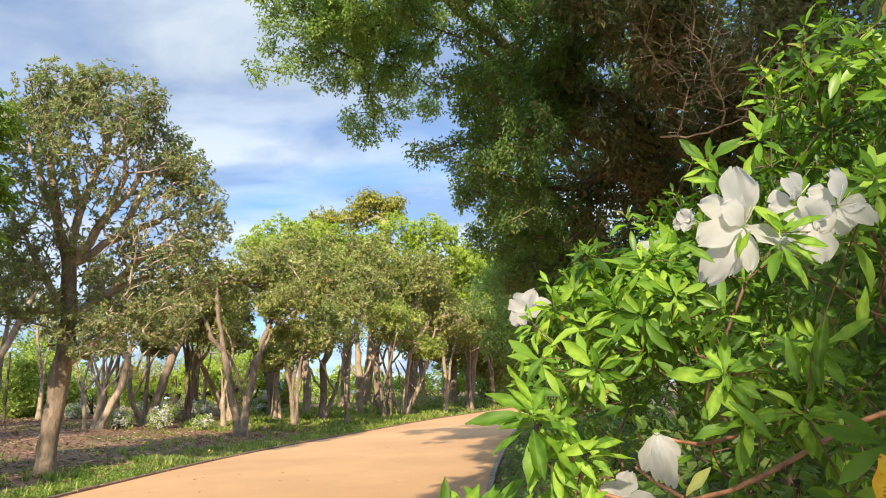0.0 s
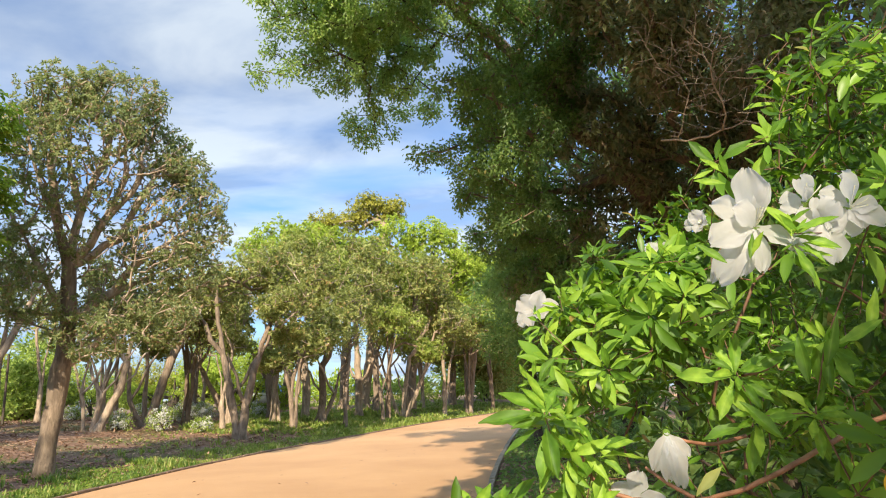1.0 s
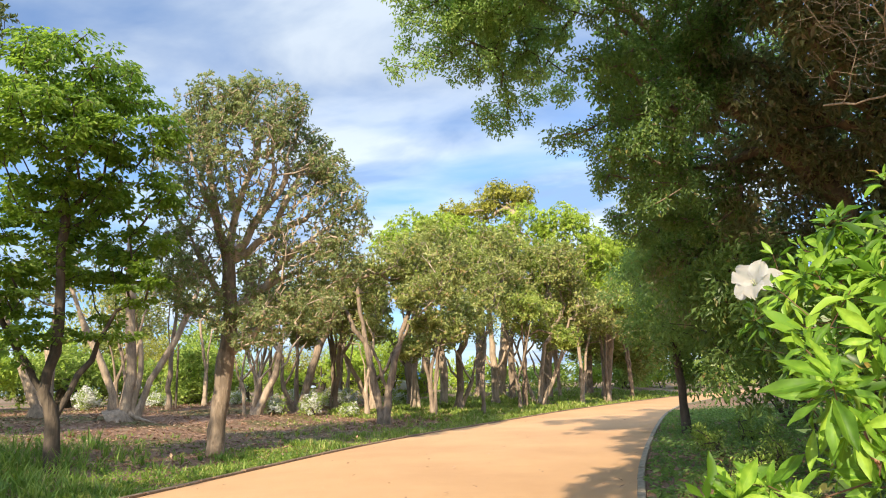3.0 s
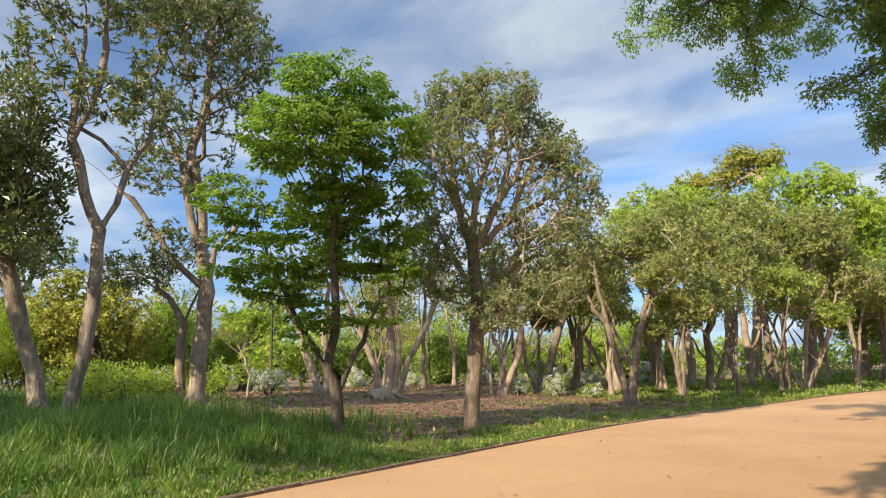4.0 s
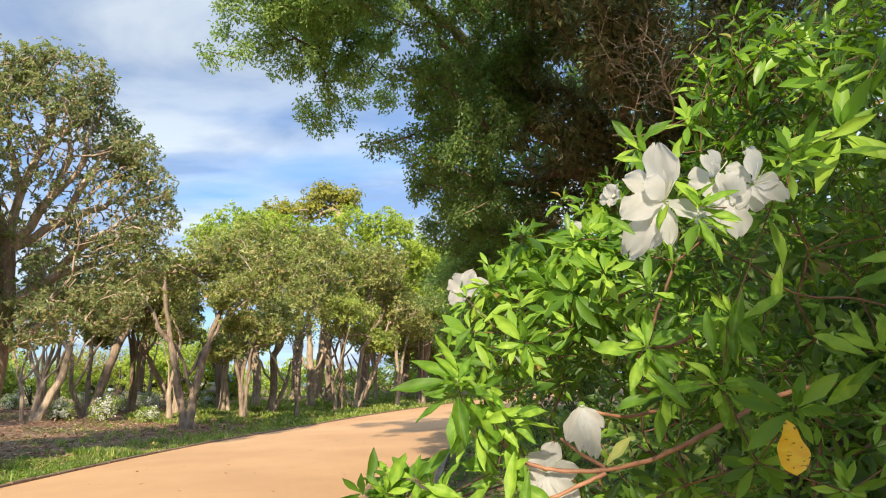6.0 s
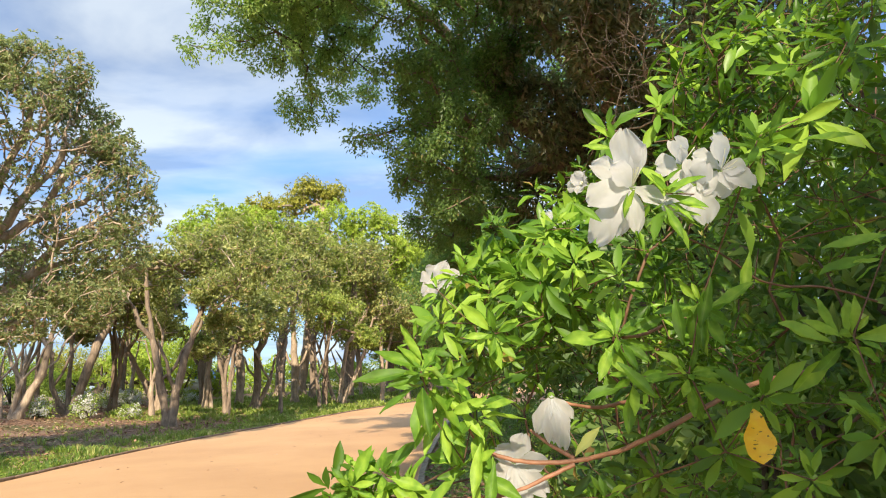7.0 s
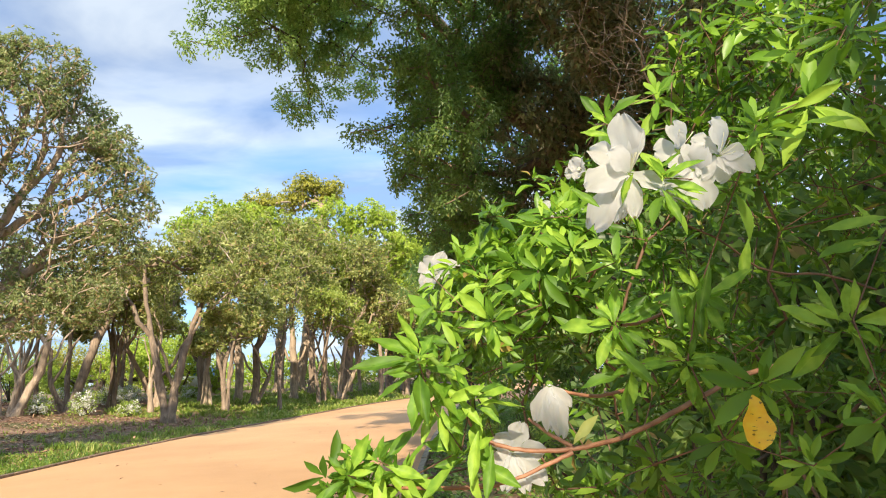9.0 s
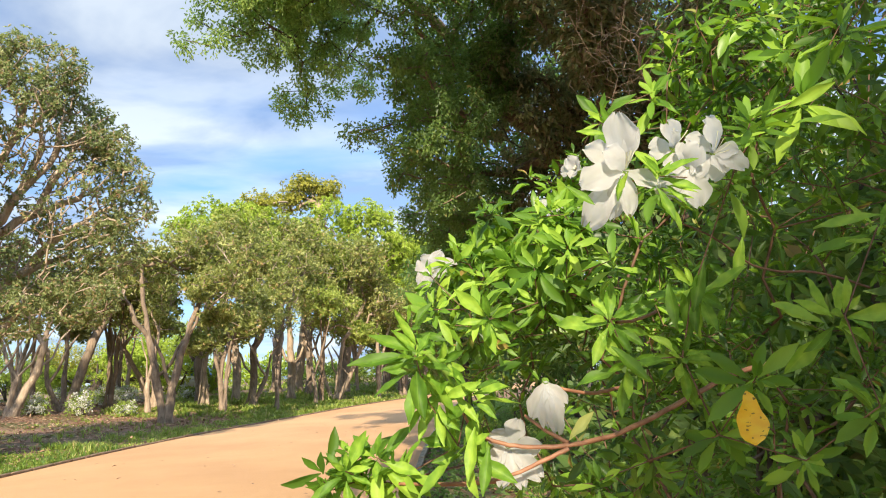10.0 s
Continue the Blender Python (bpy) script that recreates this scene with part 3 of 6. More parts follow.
for k, (a, reach, r) in enumerate(((-2.7, 0.75, 0.10), (-2.0, 0.55, 0.09), (-1.3, 0.8, 0.10), (-0.6, 0.6, 0.08), (0.2, 0.85, 0.09), (2.6, 0.6, 0.09), (3.4, 0.7, 0.08))):
    line = [(math.cos(a) * reach * t, math.sin(a) * reach * t + 0.06 * math.sin(5 * t + k), 0.32 * (1 - t) ** 2 - 0.06 * t) for t in (0.12, 0.35, 0.6, 0.85, 1.1)]
    part("root", tubes([(line, [r * 1.3, r, r * 0.75, r * 0.5, r * 0.25])], BARK_PALE, "root", 8), pale_tree)
tree("tree", (-15.66, 18.87),
     [[(-0.09, -0), (-0.4, 1.1), (-0.89, 2.46), (-1.28, 3.24)], [(0.1, -0), (0.18, 1.08), (0.07, 2.06), (0.25, 3.83)]],
     [(-0.92, 4.03, 1.24, 0.93), (0.25, 4.44, 1.03, 0.83), (-2.05, 3.83, 1.03, 0.83)],
     LEAF_OLIVE, BARK_PALE, "pale multi-stemmed tree behind the maple", 7, r_base=0.24, spacing=0.5, per_tip=32, length=0.15, spread=0.32, mode='whorl')
tree("tree", (-7.2, 13.48),
     [[(-0, -0), (0.04, 0.77), (0.16, 1.99), (0.2, 2.99), (0.13, 4.02)], [(0.13, 4.02), (-0.1, 4.81), (-0.41, 5.48), (-0.79, 6.58)], [(0.13, 4.02), (0.25, 5.2), (-0.01, 6.14), (-0.1, 7.39)], [(0.22, 4.14), (0.75, 5.05), (1.04, 5.98), (0.95, 7.22)], [(0.22, 4.01), (0.98, 4.65), (1.78, 5.15), (2.7, 5.66)], [(0.2, 2.99), (0.95, 3.61), (1.72, 3.97)], [(0.16, 1.99), (0.66, 2.47), (0.92, 2.84)], [(0.18, 3.2), (-0.5, 4.2), (-1.05, 5.2)], [(0.25, 5.2), (0.6, 6.2), (0.8, 7.4)], [(0.98, 4.65), (1.5, 5.8), (1.9, 6.6)], [(-0.1, 4.81), (-0.3, 5.9), (-0.45, 7.2)], [(0.75, 5.05), (1.3, 5.9), (1.4, 6.9)], [(0.95, 3.61), (1.6, 4.4), (2.3, 4.9)]],
     [(-0.2, 7.48, 0.8, 0.48), (0.8, 7.5, 0.95, 0.48), (1.4, 7.2, 0.6, 0.45), (2.1, 6.4, 0.5, 0.5), (2.62, 5.5, 0.42, 0.5), (-0.6, 7.2, 0.55, 0.4), (-1.15, 6.1, 0.38, 0.5), (-0.77, 6.74, 0.64, 0.64), (1.72, 6.81, 0.64, 0.64), (0.4, 6.57, 1.03, 0.64), (2.34, 5.97, 0.58, 0.52), (1.42, 5.73, 0.9, 0.64), (-0.15, 5.5, 0.9, 0.64), (2.67, 5.02, 0.52, 0.52), (1.76, 4.65, 0.9, 0.64), (0.72, 4.42, 0.9, 0.64), (-0.68, 4.45, 0.77, 0.64), (2.37, 4.11, 0.77, 0.64), (1.32, 3.5, 0.9, 0.64), (-0.45, 3.41, 0.77, 0.64), (0.66, 2.62, 0.77, 0.52), (1.81, 2.97, 0.77, 0.52)],
     LEAF_OVAL, BARK_TWIG, "round-crowned evergreen with many crooked limbs beside the path", 8, r_base=0.17, r_tip=0.0115, flare=1.35, foot_bark=BARK_GREY, twig=BARK_TWIG, spacing=0.255, per_tip=48, length=0.082, ratio=0.36, spread=0.18, mode='whorl', wander=0.3, shell=0.71)
tree("tree", (-6.01, 22.73),
     [[(0, 0), (0.13, 1.05), (0.32, 2.14), (0.87, 3.43)], [(-0.09, 0), (-0.36, 1.42), (-0.65, 2.74), (-0.92, 4.48)], [(0.13, 1.05), (-0.083, 1.5), (-0.18, 2), (-0.452, 2.75)], [(0.32, 2.14), (0.518, 2.59), (0.608, 3.09), (0.86, 3.84)], [(-0.65, 2.74), (-1.019, 3.19), (-1.187, 3.69), (-1.657, 4.44)], [(-0.36, 1.42), (0.062, 1.87), (0.254, 2.37), (0.79, 3.12)]],
     [(-0.12, 5.25, 1.39, 0.89), (1.01, 5.56, 1.39, 1.07), (-1.27, 4.93, 1.19, 0.89), (1.46, 4.19, 1.19, 0.71), (2.27, 5.28, 0.99, 0.89), (1.433, 3.413, 0.625, 0.36), (-1.887, 3.922, 0.647, 0.335), (0.778, 4.262, 0.428, 0.375)],
     LEAF_OLIVE, BARK_GREY, "olive-green evergreen with pale trunk in the grove", 9, r_base=0.18, r_tip=0.010, bare=0.25, twig=BARK_TWIG, spacing=0.40, per_tip=32, length=0.15, ratio=0.40, spread=0.26, mode='whorl', wander=0.25, lumps=12)
tree("tree", (-10.86, 22.98),
     [[(0, -0), (0.24, 1.21), (0.32, 2.23), (0.53, 3.47)], [(-0.2, -0), (-0.33, 1.22), (-0.24, 2.24), (-0.5, 3.71)], [(0.16, -0), (0.77, 1.4), (0.91, 2.21), (1.17, 3.66)], [(0.24, 1.21), (-0.03, 1.66), (-0.152, 2.16), (-0.496, 2.91)], [(0.24, 1.21), (0.627, 1.66), (0.803, 2.16), (1.296, 2.91)], [(-0.24, 2.24), (-0.496, 2.69), (-0.612, 3.19), (-0.938, 3.94)], [(-0.33, 1.22), (0.047, 1.67), (0.218, 2.17), (0.697, 2.92)], [(0.91, 2.21), (0.672, 2.66), (0.564, 3.16), (0.261, 3.91)], [(0.77, 1.4), (1.189, 1.85), (1.38, 2.35), (1.914, 3.1)]],
     [(0.59, 5, 1.29, 0.77), (0.979, 4.087, 0.582, 0.381)],
     LEAF_OVAL, BARK_PALE, "olive-green evergreen with pale trunk in the grove", 10, r_base=0.18, r_tip=0.010, bare=0.25, twig=BARK_TWIG, spacing=0.40, per_tip=32, length=0.15, ratio=0.40, spread=0.26, mode='whorl', wander=0.25, lumps=12)
tree("tree", (-10.1, 25.56),
     [[(-0, 0), (0.39, 1.4), (0.79, 2.72), (1.54, 4.27)], [(-0.22, 0), (-0.61, 0.99), (-0.69, 2.1), (-0.97, 3.45)], [(0.79, 2.72), (0.567, 3.17), (0.466, 3.67), (0.183, 4.42)], [(0.79, 2.72), (1.122, 3.17), (1.273, 3.67), (1.696, 4.42)], [(-0.69, 2.1), (-0.956, 2.55), (-1.077, 3.05), (-1.416, 3.8)], [(-0.61, 0.99), (-0.297, 1.44), (-0.155, 1.94), (0.244, 2.69)]],
     [(0.89, 4.8, 1.39, 0.94), (2.25, 5.2, 1.16, 0.83), (0.922, 3.878, 0.428, 0.351), (2.754, 4.445, 0.488, 0.384)],
     LEAF_OLIVE, BARK_GREY, "olive-green evergreen with pale trunk in the grove", 11, r_base=0.18, r_tip=0.010, bare=0.25, twig=BARK_TWIG, spacing=0.40, per_tip=32, length=0.15, ratio=0.40, spread=0.26, mode='whorl', wander=0.25, lumps=12)
tree("tree", (-8.11, 28.96),
     [[(-0.12, 0), (-0.62, 1.23), (-1.27, 2.45), (-1.45, 3.68)], [(0.05, 0), (-0.13, 1.69), (-0.27, 3.14)], [(-1.27, 2.45), (-1.56, 2.9), (-1.692, 3.4), (-2.061, 4.15)], [(-1.27, 2.45), (-0.986, 2.9), (-0.857, 3.4), (-0.496, 4.15)], [(-0.27, 3.14), (-0.555, 3.59), (-0.685, 4.09), (-1.048, 4.84)], [(-0.27, 3.14), (0.152, 3.59), (0.344, 4.09), (0.882, 4.84)]],
     [(-0.9, 4.69, 1.52, 1.03), (0.1, 5.38, 1.52, 1.14), (-0.111, 3.741, 0.46, 0.489), (0.213, 4.288, 0.555, 0.487)],
     LEAF_OVAL, BARK_PALE, "olive-green evergreen with pale trunk in the grove", 12, r_base=0.18, r_tip=0.010, bare=0.25, twig=BARK_TWIG, spacing=0.40, per_tip=32, length=0.15, ratio=0.40, spread=0.26, mode='whorl', wander=0.25, lumps=12)
tree("tree", (-7.42, 33.55),
     [[(-0, -0), (-0.14, 1.7), (-0.15, 3.33), (0.36, 4.95)], [(-0.14, 1.7), (-0.515, 2.15), (-0.686, 2.65), (-1.163, 3.4)], [(-0.14, 1.7), (0.122, 2.15), (0.241, 2.65), (0.575, 3.4)]],
     [(0.41, 5.72, 2.03, 1.17), (-0.56, 7.2, 1.74, 1.3), (1.33, 7.34, 1.74, 1.3)],
     LEAF_OLIVE, BARK_GREY, "olive-green evergreen with pale trunk in the grove", 13, r_base=0.2, r_tip=0.012, bare=0.4, twig=BARK_TWIG, spacing=0.52, per_tip=32, length=0.19, ratio=0.40, spread=0.34, mode='whorl', wander=0.25, lumps=12)
tree("tree", (-5.99, 34.12),
     [[(0, -0), (0.09, 1.48), (-0.01, 2.82), (-0.14, 4.46)], [(0.09, 1.48), (-0.133, 1.93), (-0.235, 2.43), (-0.519, 3.18)], [(-0.01, 2.82), (0.257, 3.27), (0.379, 3.77), (0.719, 4.52)]],
     [(0.24, 6.04, 2.04, 1.31), (0.89, 7.67, 2.04, 1.31), (-0.38, 8.36, 1.75, 1.31)],
     LEAF_SPRING, BARK_PALE, "olive-green evergreen with pale trunk in the grove", 14, r_base=0.2, r_tip=0.012, bare=0.4, twig=BARK_TWIG, spacing=0.52, per_tip=32, length=0.19, ratio=0.40, spread=0.34, mode='whorl', wander=0.25, lumps=12)
tree("tree", (-4.88, 31.69),
     [[(-0, -0), (0.15, 1.31), (0.09, 2.53), (0.47, 4.26)], [(0.09, -0), (0.69, 1.29), (0.89, 2.26)], [(0.15, 1.31), (-0.267, 1.76), (-0.457, 2.26), (-0.988, 3.01)], [(0.09, 2.53), (0.398, 2.98), (0.538, 3.48), (0.93, 4.23)], [(0.69, 1.29), (0.348, 1.74), (0.193, 2.24), (-0.241, 2.99)], [(0.89, 2.26), (1.203, 2.71), (1.345, 3.21), (1.743, 3.96)]],
     [(0.88, 4.94, 1.89, 1.09), (1.7, 6.39, 1.62, 1.22)],
     LEAF_OLIVE, BARK_GREY, "olive-green evergreen with pale trunk in the grove", 15, r_base=0.2, r_tip=0.012, bare=0.4, twig=BARK_TWIG, spacing=0.52, per_tip=32, length=0.19, ratio=0.40, spread=0.34, mode='whorl', wander=0.25, lumps=12)
tree("tree", (-3.75, 37.95),
     [[(0, 0), (0.03, 1.78), (-0.09, 3.51), (-0.15, 5.28)], [(0.03, 1.78), (-0.34, 2.23), (-0.508, 2.73), (-0.978, 3.48)], [(0.03, 1.78), (0.44, 2.23), (0.627, 2.73), (1.149, 3.48)]],
     [(0.22, 6.38, 2.57, 1.45), (0.92, 8.12, 2.25, 1.45), (-0.67, 8.9, 1.93, 1.45)],
     LEAF_OLIVE, BARK_PALE, "olive-green evergreen with pale trunk in the grove", 16, r_base=0.2, r_tip=0.012, bare=0.4, twig=BARK_TWIG, spacing=0.52, per_tip=32, length=0.19, ratio=0.40, spread=0.34, mode='whorl', wander=0.25, lumps=12)
tree("tree", (-2.98, 40.35),
     [[(0, 0), (0, 2.38), (0.06, 3.6), (0.57, 5.41)], [(0.06, 3.6), (-0.181, 4.05), (-0.291, 4.55), (-0.598, 5.3)], [(0, 2.38), (0.325, 2.83), (0.473, 3.33), (0.888, 4.08)]],
     [(0.93, 6.24, 2.73, 1.53), (1.66, 8.05, 2.39, 1.53)],
     LEAF_SPRING, BARK_GREY, "olive-green evergreen with pale trunk in the grove", 17, r_base=0.2, r_tip=0.012, bare=0.4, twig=BARK_TWIG, spacing=0.52, per_tip=32, length=0.19, ratio=0.40, spread=0.34, mode='whorl', wander=0.25, lumps=12)
tree("tree", (-1.4, 37.94),
     [[(-0.17, -0), (-0.62, 1.33), (-0.62, 2.73)], [(0.13, -0), (0.75, 1.29), (1.26, 2.64), (1.83, 4.55)], [(0.03, -0), (0.13, 1.31), (0.45, 3.24)], [(-0.62, 1.33), (-0.96, 1.78), (-1.115, 2.28), (-1.548, 3.03)], [(-0.62, 2.73), (-0.202, 3.18), (-0.013, 3.68), (0.519, 4.43)], [(0.75, 1.29), (0.377, 1.74), (0.207, 2.24), (-0.268, 2.99)], [(0.75, 1.29), (1.056, 1.74), (1.195, 2.24), (1.584, 2.99)], [(0.13, 1.31), (-0.089, 1.76), (-0.188, 2.26), (-0.467, 3.01)], [(0.45, 3.24), (0.82, 3.69), (0.988, 4.19), (1.459, 4.94)]],
     [(2.19, 5.58, 2.24, 1.44), (1.63, 7.34, 2.24, 1.44)],
     LEAF_OLIVE, BARK_PALE, "olive-green evergreen with pale trunk in the grove", 18, r_base=0.2, r_tip=0.012, bare=0.4, twig=BARK_TWIG, spacing=0.52, per_tip=32, length=0.19, ratio=0.40, spread=0.34, mode='whorl', wander=0.25, lumps=12)
tree("tree", (1.84, 53.78),
     [[(0, -0), (0.11, 2.56), (0.2, 4.86)]],
     [(0.28, 5.63, 3.63, 2.72), (1.3, 8.66, 3.63, 2.72), (-0.87, 7.7, 2.72, 2.27)],
     LEAF_OLIVE, BARK_GREY, "olive-green evergreen with pale trunk in the grove", 19, r_base=0.26, spacing=1.2, per_tip=80, length=0.36, ratio=0.44, spread=0.8)
tree("tree", (3.47, 58.56),
     [[(0, 0), (0.27, 2.99), (0.66, 5.85)]],
     [(1.02, 5.82, 3.96, 2.97), (2.09, 9.06, 3.96, 2.97), (2.11, 3.3, 2.97, 1.98)],
     LEAF_OLIVE, BARK_PALE, "olive-green evergreen with pale trunk in the grove", 20, r_base=0.26, spacing=1.2, per_tip=80, length=0.36, ratio=0.44, spread=0.8)
tree("tree", (-4.18, 45.73),
     [[(0, -0.01), (0.7, 5.83), (1.39, 11.54)]],
     [(0.71, 13.26, 2.25, 1.01), (2.05, 13.3, 1.39, 0.85), (-0.86, 12.65, 1.86, 0.93), (-2.3, 12.15, 1.39, 0.77), (0.25, 13.74, 1.55, 0.7)],
     LEAF_GOLD, BARK_PALE, "tall flat-topped tree with golden young leaves", 21, r_base=0.3, spacing=0.6, per_tip=48, length=0.18, ratio=0.42, spread=0.42, mode='whorl', lumps=14, group='trees behind the grove')
tree("tree", (-8.71, 43.09),
     [[(0, -0.08), (0.56, 7.52)]],
     [(-0.24, 10.48, 2.22, 1.48), (1.45, 10.33, 2.22, 1.48), (-1.68, 9.87, 1.85, 1.48), (0.61, 8.23, 2.96, 1.85)],
     LEAF_FRESH, BARK_GREY, "bright green broadleaf tree behind the grove", 22, r_base=0.3, spacing=0.6, per_tip=48, length=0.18, ratio=0.42, spread=0.42, mode='whorl', lumps=14, group='trees behind the grove')
tree("tree", (-5.24, 43.62),
     [[(-0, 0.03), (0.33, 7.43)]],
     [(-0.37, 10.69, 2.22, 1.48), (1.53, 10.12, 2.22, 1.67), (0.39, 8.13, 2.96, 1.85)],
     LEAF_FRESH, BARK_GREY, "bright green broadleaf tree behind the grove", 23, r_base=0.3, spacing=0.6, per_tip=48, length=0.18, ratio=0.42, spread=0.42, mode='whorl', lumps=14, group='trees behind the grove')
tree("tree", (-1.07, 43.89),
     [[(0, 0.23), (0.43, 7.32)]],
     [(-0.43, 10.82, 2.22, 1.85), (1.64, 10.53, 2.22, 1.85), (0.53, 8.31, 2.96, 1.85), (2.91, 9.03, 2.22, 1.85)],
     LEAF_FRESH, BARK_GREY, "bright green broadleaf tree behind the grove", 24, r_base=0.3, spacing=0.6, per_tip=48, length=0.18, ratio=0.42, spread=0.42, mode='whorl', lumps=14, group='trees behind the grove')
tree("tree", (2.74, 47.79),
     [[(-0, 0.26), (0.84, 7.61)]],
     [(0.7, 9.02, 2.82, 2.02), (2.45, 9.14, 2.42, 2.42), (1.33, 6.87, 3.23, 2.02)],
     LEAF_FRESH, BARK_GREY, "bright green broadleaf tree behind the grove", 25, r_base=0.3, spacing=0.6, per_tip=48, length=0.18, ratio=0.42, spread=0.42, mode='whorl', lumps=14, group='trees behind the grove')
tree("tree", (-25.05, 16.94),
     [[(-0, 0.28), (-0.13, 2.2)]],
     [(-0.61, 3.92, 1.78, 1.15), (-0.37, 3.06, 2.04, 1.27), (0.82, 2.64, 1.53, 1.53), (-1.49, 3.04, 1.53, 1.02), (-0.08, 1.55, 2.55, 1.27), (-1.73, 1.36, 1.53, 1.53)],
     LEAF_GOLD, BARK_DARK, "rounded tree with yellow-brown young foliage", 26, r_base=0.3, spacing=0.6, per_tip=48, length=0.18, ratio=0.42, spread=0.42, mode='whorl', lumps=14, group='trees behind the grove')
tree("tree", (-24.97, 20.35),
     [[(0, 0.16), (-0.11, 2.3)]],
     [(-0.23, 2.78, 1.09, 1.36), (-0.39, 1.35, 1.36, 1.22), (0.51, 1.33, 1.09, 1.22)],
     LEAF_FRESH, BARK_DARK, "rounded light green tree behind the meadow", 27, r_base=0.3, spacing=0.6, per_tip=48, length=0.18, ratio=0.42, spread=0.42, mode='whorl', lumps=14, group='trees behind the grove')
tree("tree", (-22.89, 22.62),
     [[(0, 0.07), (-0.06, 2.03)]],
     [(-0.32, 2.78, 1.63, 1.36), (0.87, 3.28, 1.36, 1.36), (-0.74, 1.3, 1.63, 1.09), (1.17, 1.27, 1.63, 1.22)],
     LEAF_FRESH, BARK_DARK, "rounded light green tree behind the meadow", 28, r_base=0.3, spacing=0.6, per_tip=48, length=0.18, ratio=0.42, spread=0.42, mode='whorl', lumps=14, group='trees behind the grove')
tree("tree", (-19.1, 32.96),
     [[(-0, -0.32), (0.04, 1.81)]],
     [(0.04, 1.81, 1.93, 1.28), (-1.51, 1.24, 1.61, 1.28), (1.58, 1.16, 1.61, 1.28), (0.02, 0.59, 2.57, 0.96)],
     LEAF_SHRUB, BARK_DARK, "light green thicket behind the grove", 29, r_base=0.3, spacing=0.6, per_tip=48, length=0.18, ratio=0.42, spread=0.42, mode='whorl', lumps=14, group='trees behind the grove')
tree("tree", (-23.64, 29.93),
     [[(-0.01, -0.17), (-0.02, 1.93)]],
     [(-0.02, 1.93, 1.93, 1.29), (-1.5, 1.35, 1.61, 1.29), (1.5, 1.29, 1.61, 1.29)],
     LEAF_SHRUB, BARK_DARK, "light green thicket behind the grove", 30, r_base=0.3, spacing=0.6, per_tip=48, length=0.18, ratio=0.42, spread=0.42, mode='whorl', lumps=14, group='trees behind the grove')
tree("tree", (-14.31, 39.51),
     [[(-0, -0.58), (0.12, 1.75)]],
     [(-0.6, 1.09, 2.13, 1.06), (1.45, 1.71, 1.77, 1.24), (-2.63, 1.15, 1.77, 1.06), (3.37, 0.66, 1.77, 0.89), (5.35, 0.94, 1.42, 1.06)],
     LEAF_FRESH, BARK_DARK, "sunlit green thicket behind the grove", 31, r_base=0.3, spacing=0.6, per_tip=48, length=0.18, ratio=0.42, spread=0.42, mode='whorl', lumps=14, group='trees behind the grove')
tree("tree", (-29.67, 17.13),
     [[(-0, 0.32), (-0.16, 2.4)]],
     [(-1.37, 5.42, 2.02, 1.73), (-0.02, 5.99, 1.44, 1.16), (-1.59, 3.31, 2.31, 1.73)],
     LEAF_OVAL, BARK_DARK, "dark conifer-like tree at the edge of the meadow", 32, r_base=0.3, spacing=0.6, per_tip=48, length=0.18, ratio=0.42, spread=0.42, mode='whorl', lumps=14, group='trees behind the grove')


def grove_tree(at, height, seed, leaf, bark):
    """A crooked grove tree with two or three pale stems and a clumped crown."""
    q = random.Random(seed)
    stems = []
    for k in range(q.choice((2, 2, 3))):
        lean = q.uniform(-1, 1) * 0.15 * height
        foot = q.uniform(-0.16, 0.16)
        stems.append([(foot, 0.0), (foot + lean * 0.2, height * 0.22), (foot + lean * 0.5, height * 0.42), (foot + lean, height * 0.66)])
    side = q.uniform(-0.5, 0.5)
    stems.append([stems[0][1], (stems[0][1][0] + side * 0.6, height * 0.36), (stems[0][1][0] + side * 2.0, height * 0.55)])
    lobes = [(q.uniform(-1, 1) * 0.26 * height, height * q.uniform(0.55, 0.86), height * q.uniform(0.17, 0.24), height * q.uniform(0.11, 0.15)) for _ in range(5)]
    lobes += [(q.choice((-1, 1)) * height * q.uniform(0.15, 0.3), height * q.uniform(0.47, 0.52), height * 0.12, height * 0.07) for _ in range(2)]
    tree("tree", at, stems, lobes, leaf, bark, "crooked olive-green evergreen crowded into the grove", seed, r_base=0.13, r_tip=0.011, bare=0.15, twig=BARK_TWIG,
         spacing=0.5, per_tip=32, length=0.18, ratio=0.40, spread=0.32, mode='whorl', wander=0.25, lumps=10)


for k, (x, y, h) in enumerate(((-9.4, 27.6, 6.3), (-6.6, 30.6, 6.6), (-10.6, 32.0, 6.8), (-1.9, 34.6, 7.2), (0.9, 40.2, 7.4), (2.6, 45.0, 8.2), (4.6, 50.0, 9.0), (-0.4, 46.5, 8.6), (-5.2, 27.6, 5.6))):
    grove_tree((x, y), h, 900 + k, (LEAF_OLIVE, LEAF_OLIVE, LEAF_OVAL, LEAF_SPRING)[k % 4], (BARK_BROWN, BARK_PALE, BARK_GREY)[k % 3])


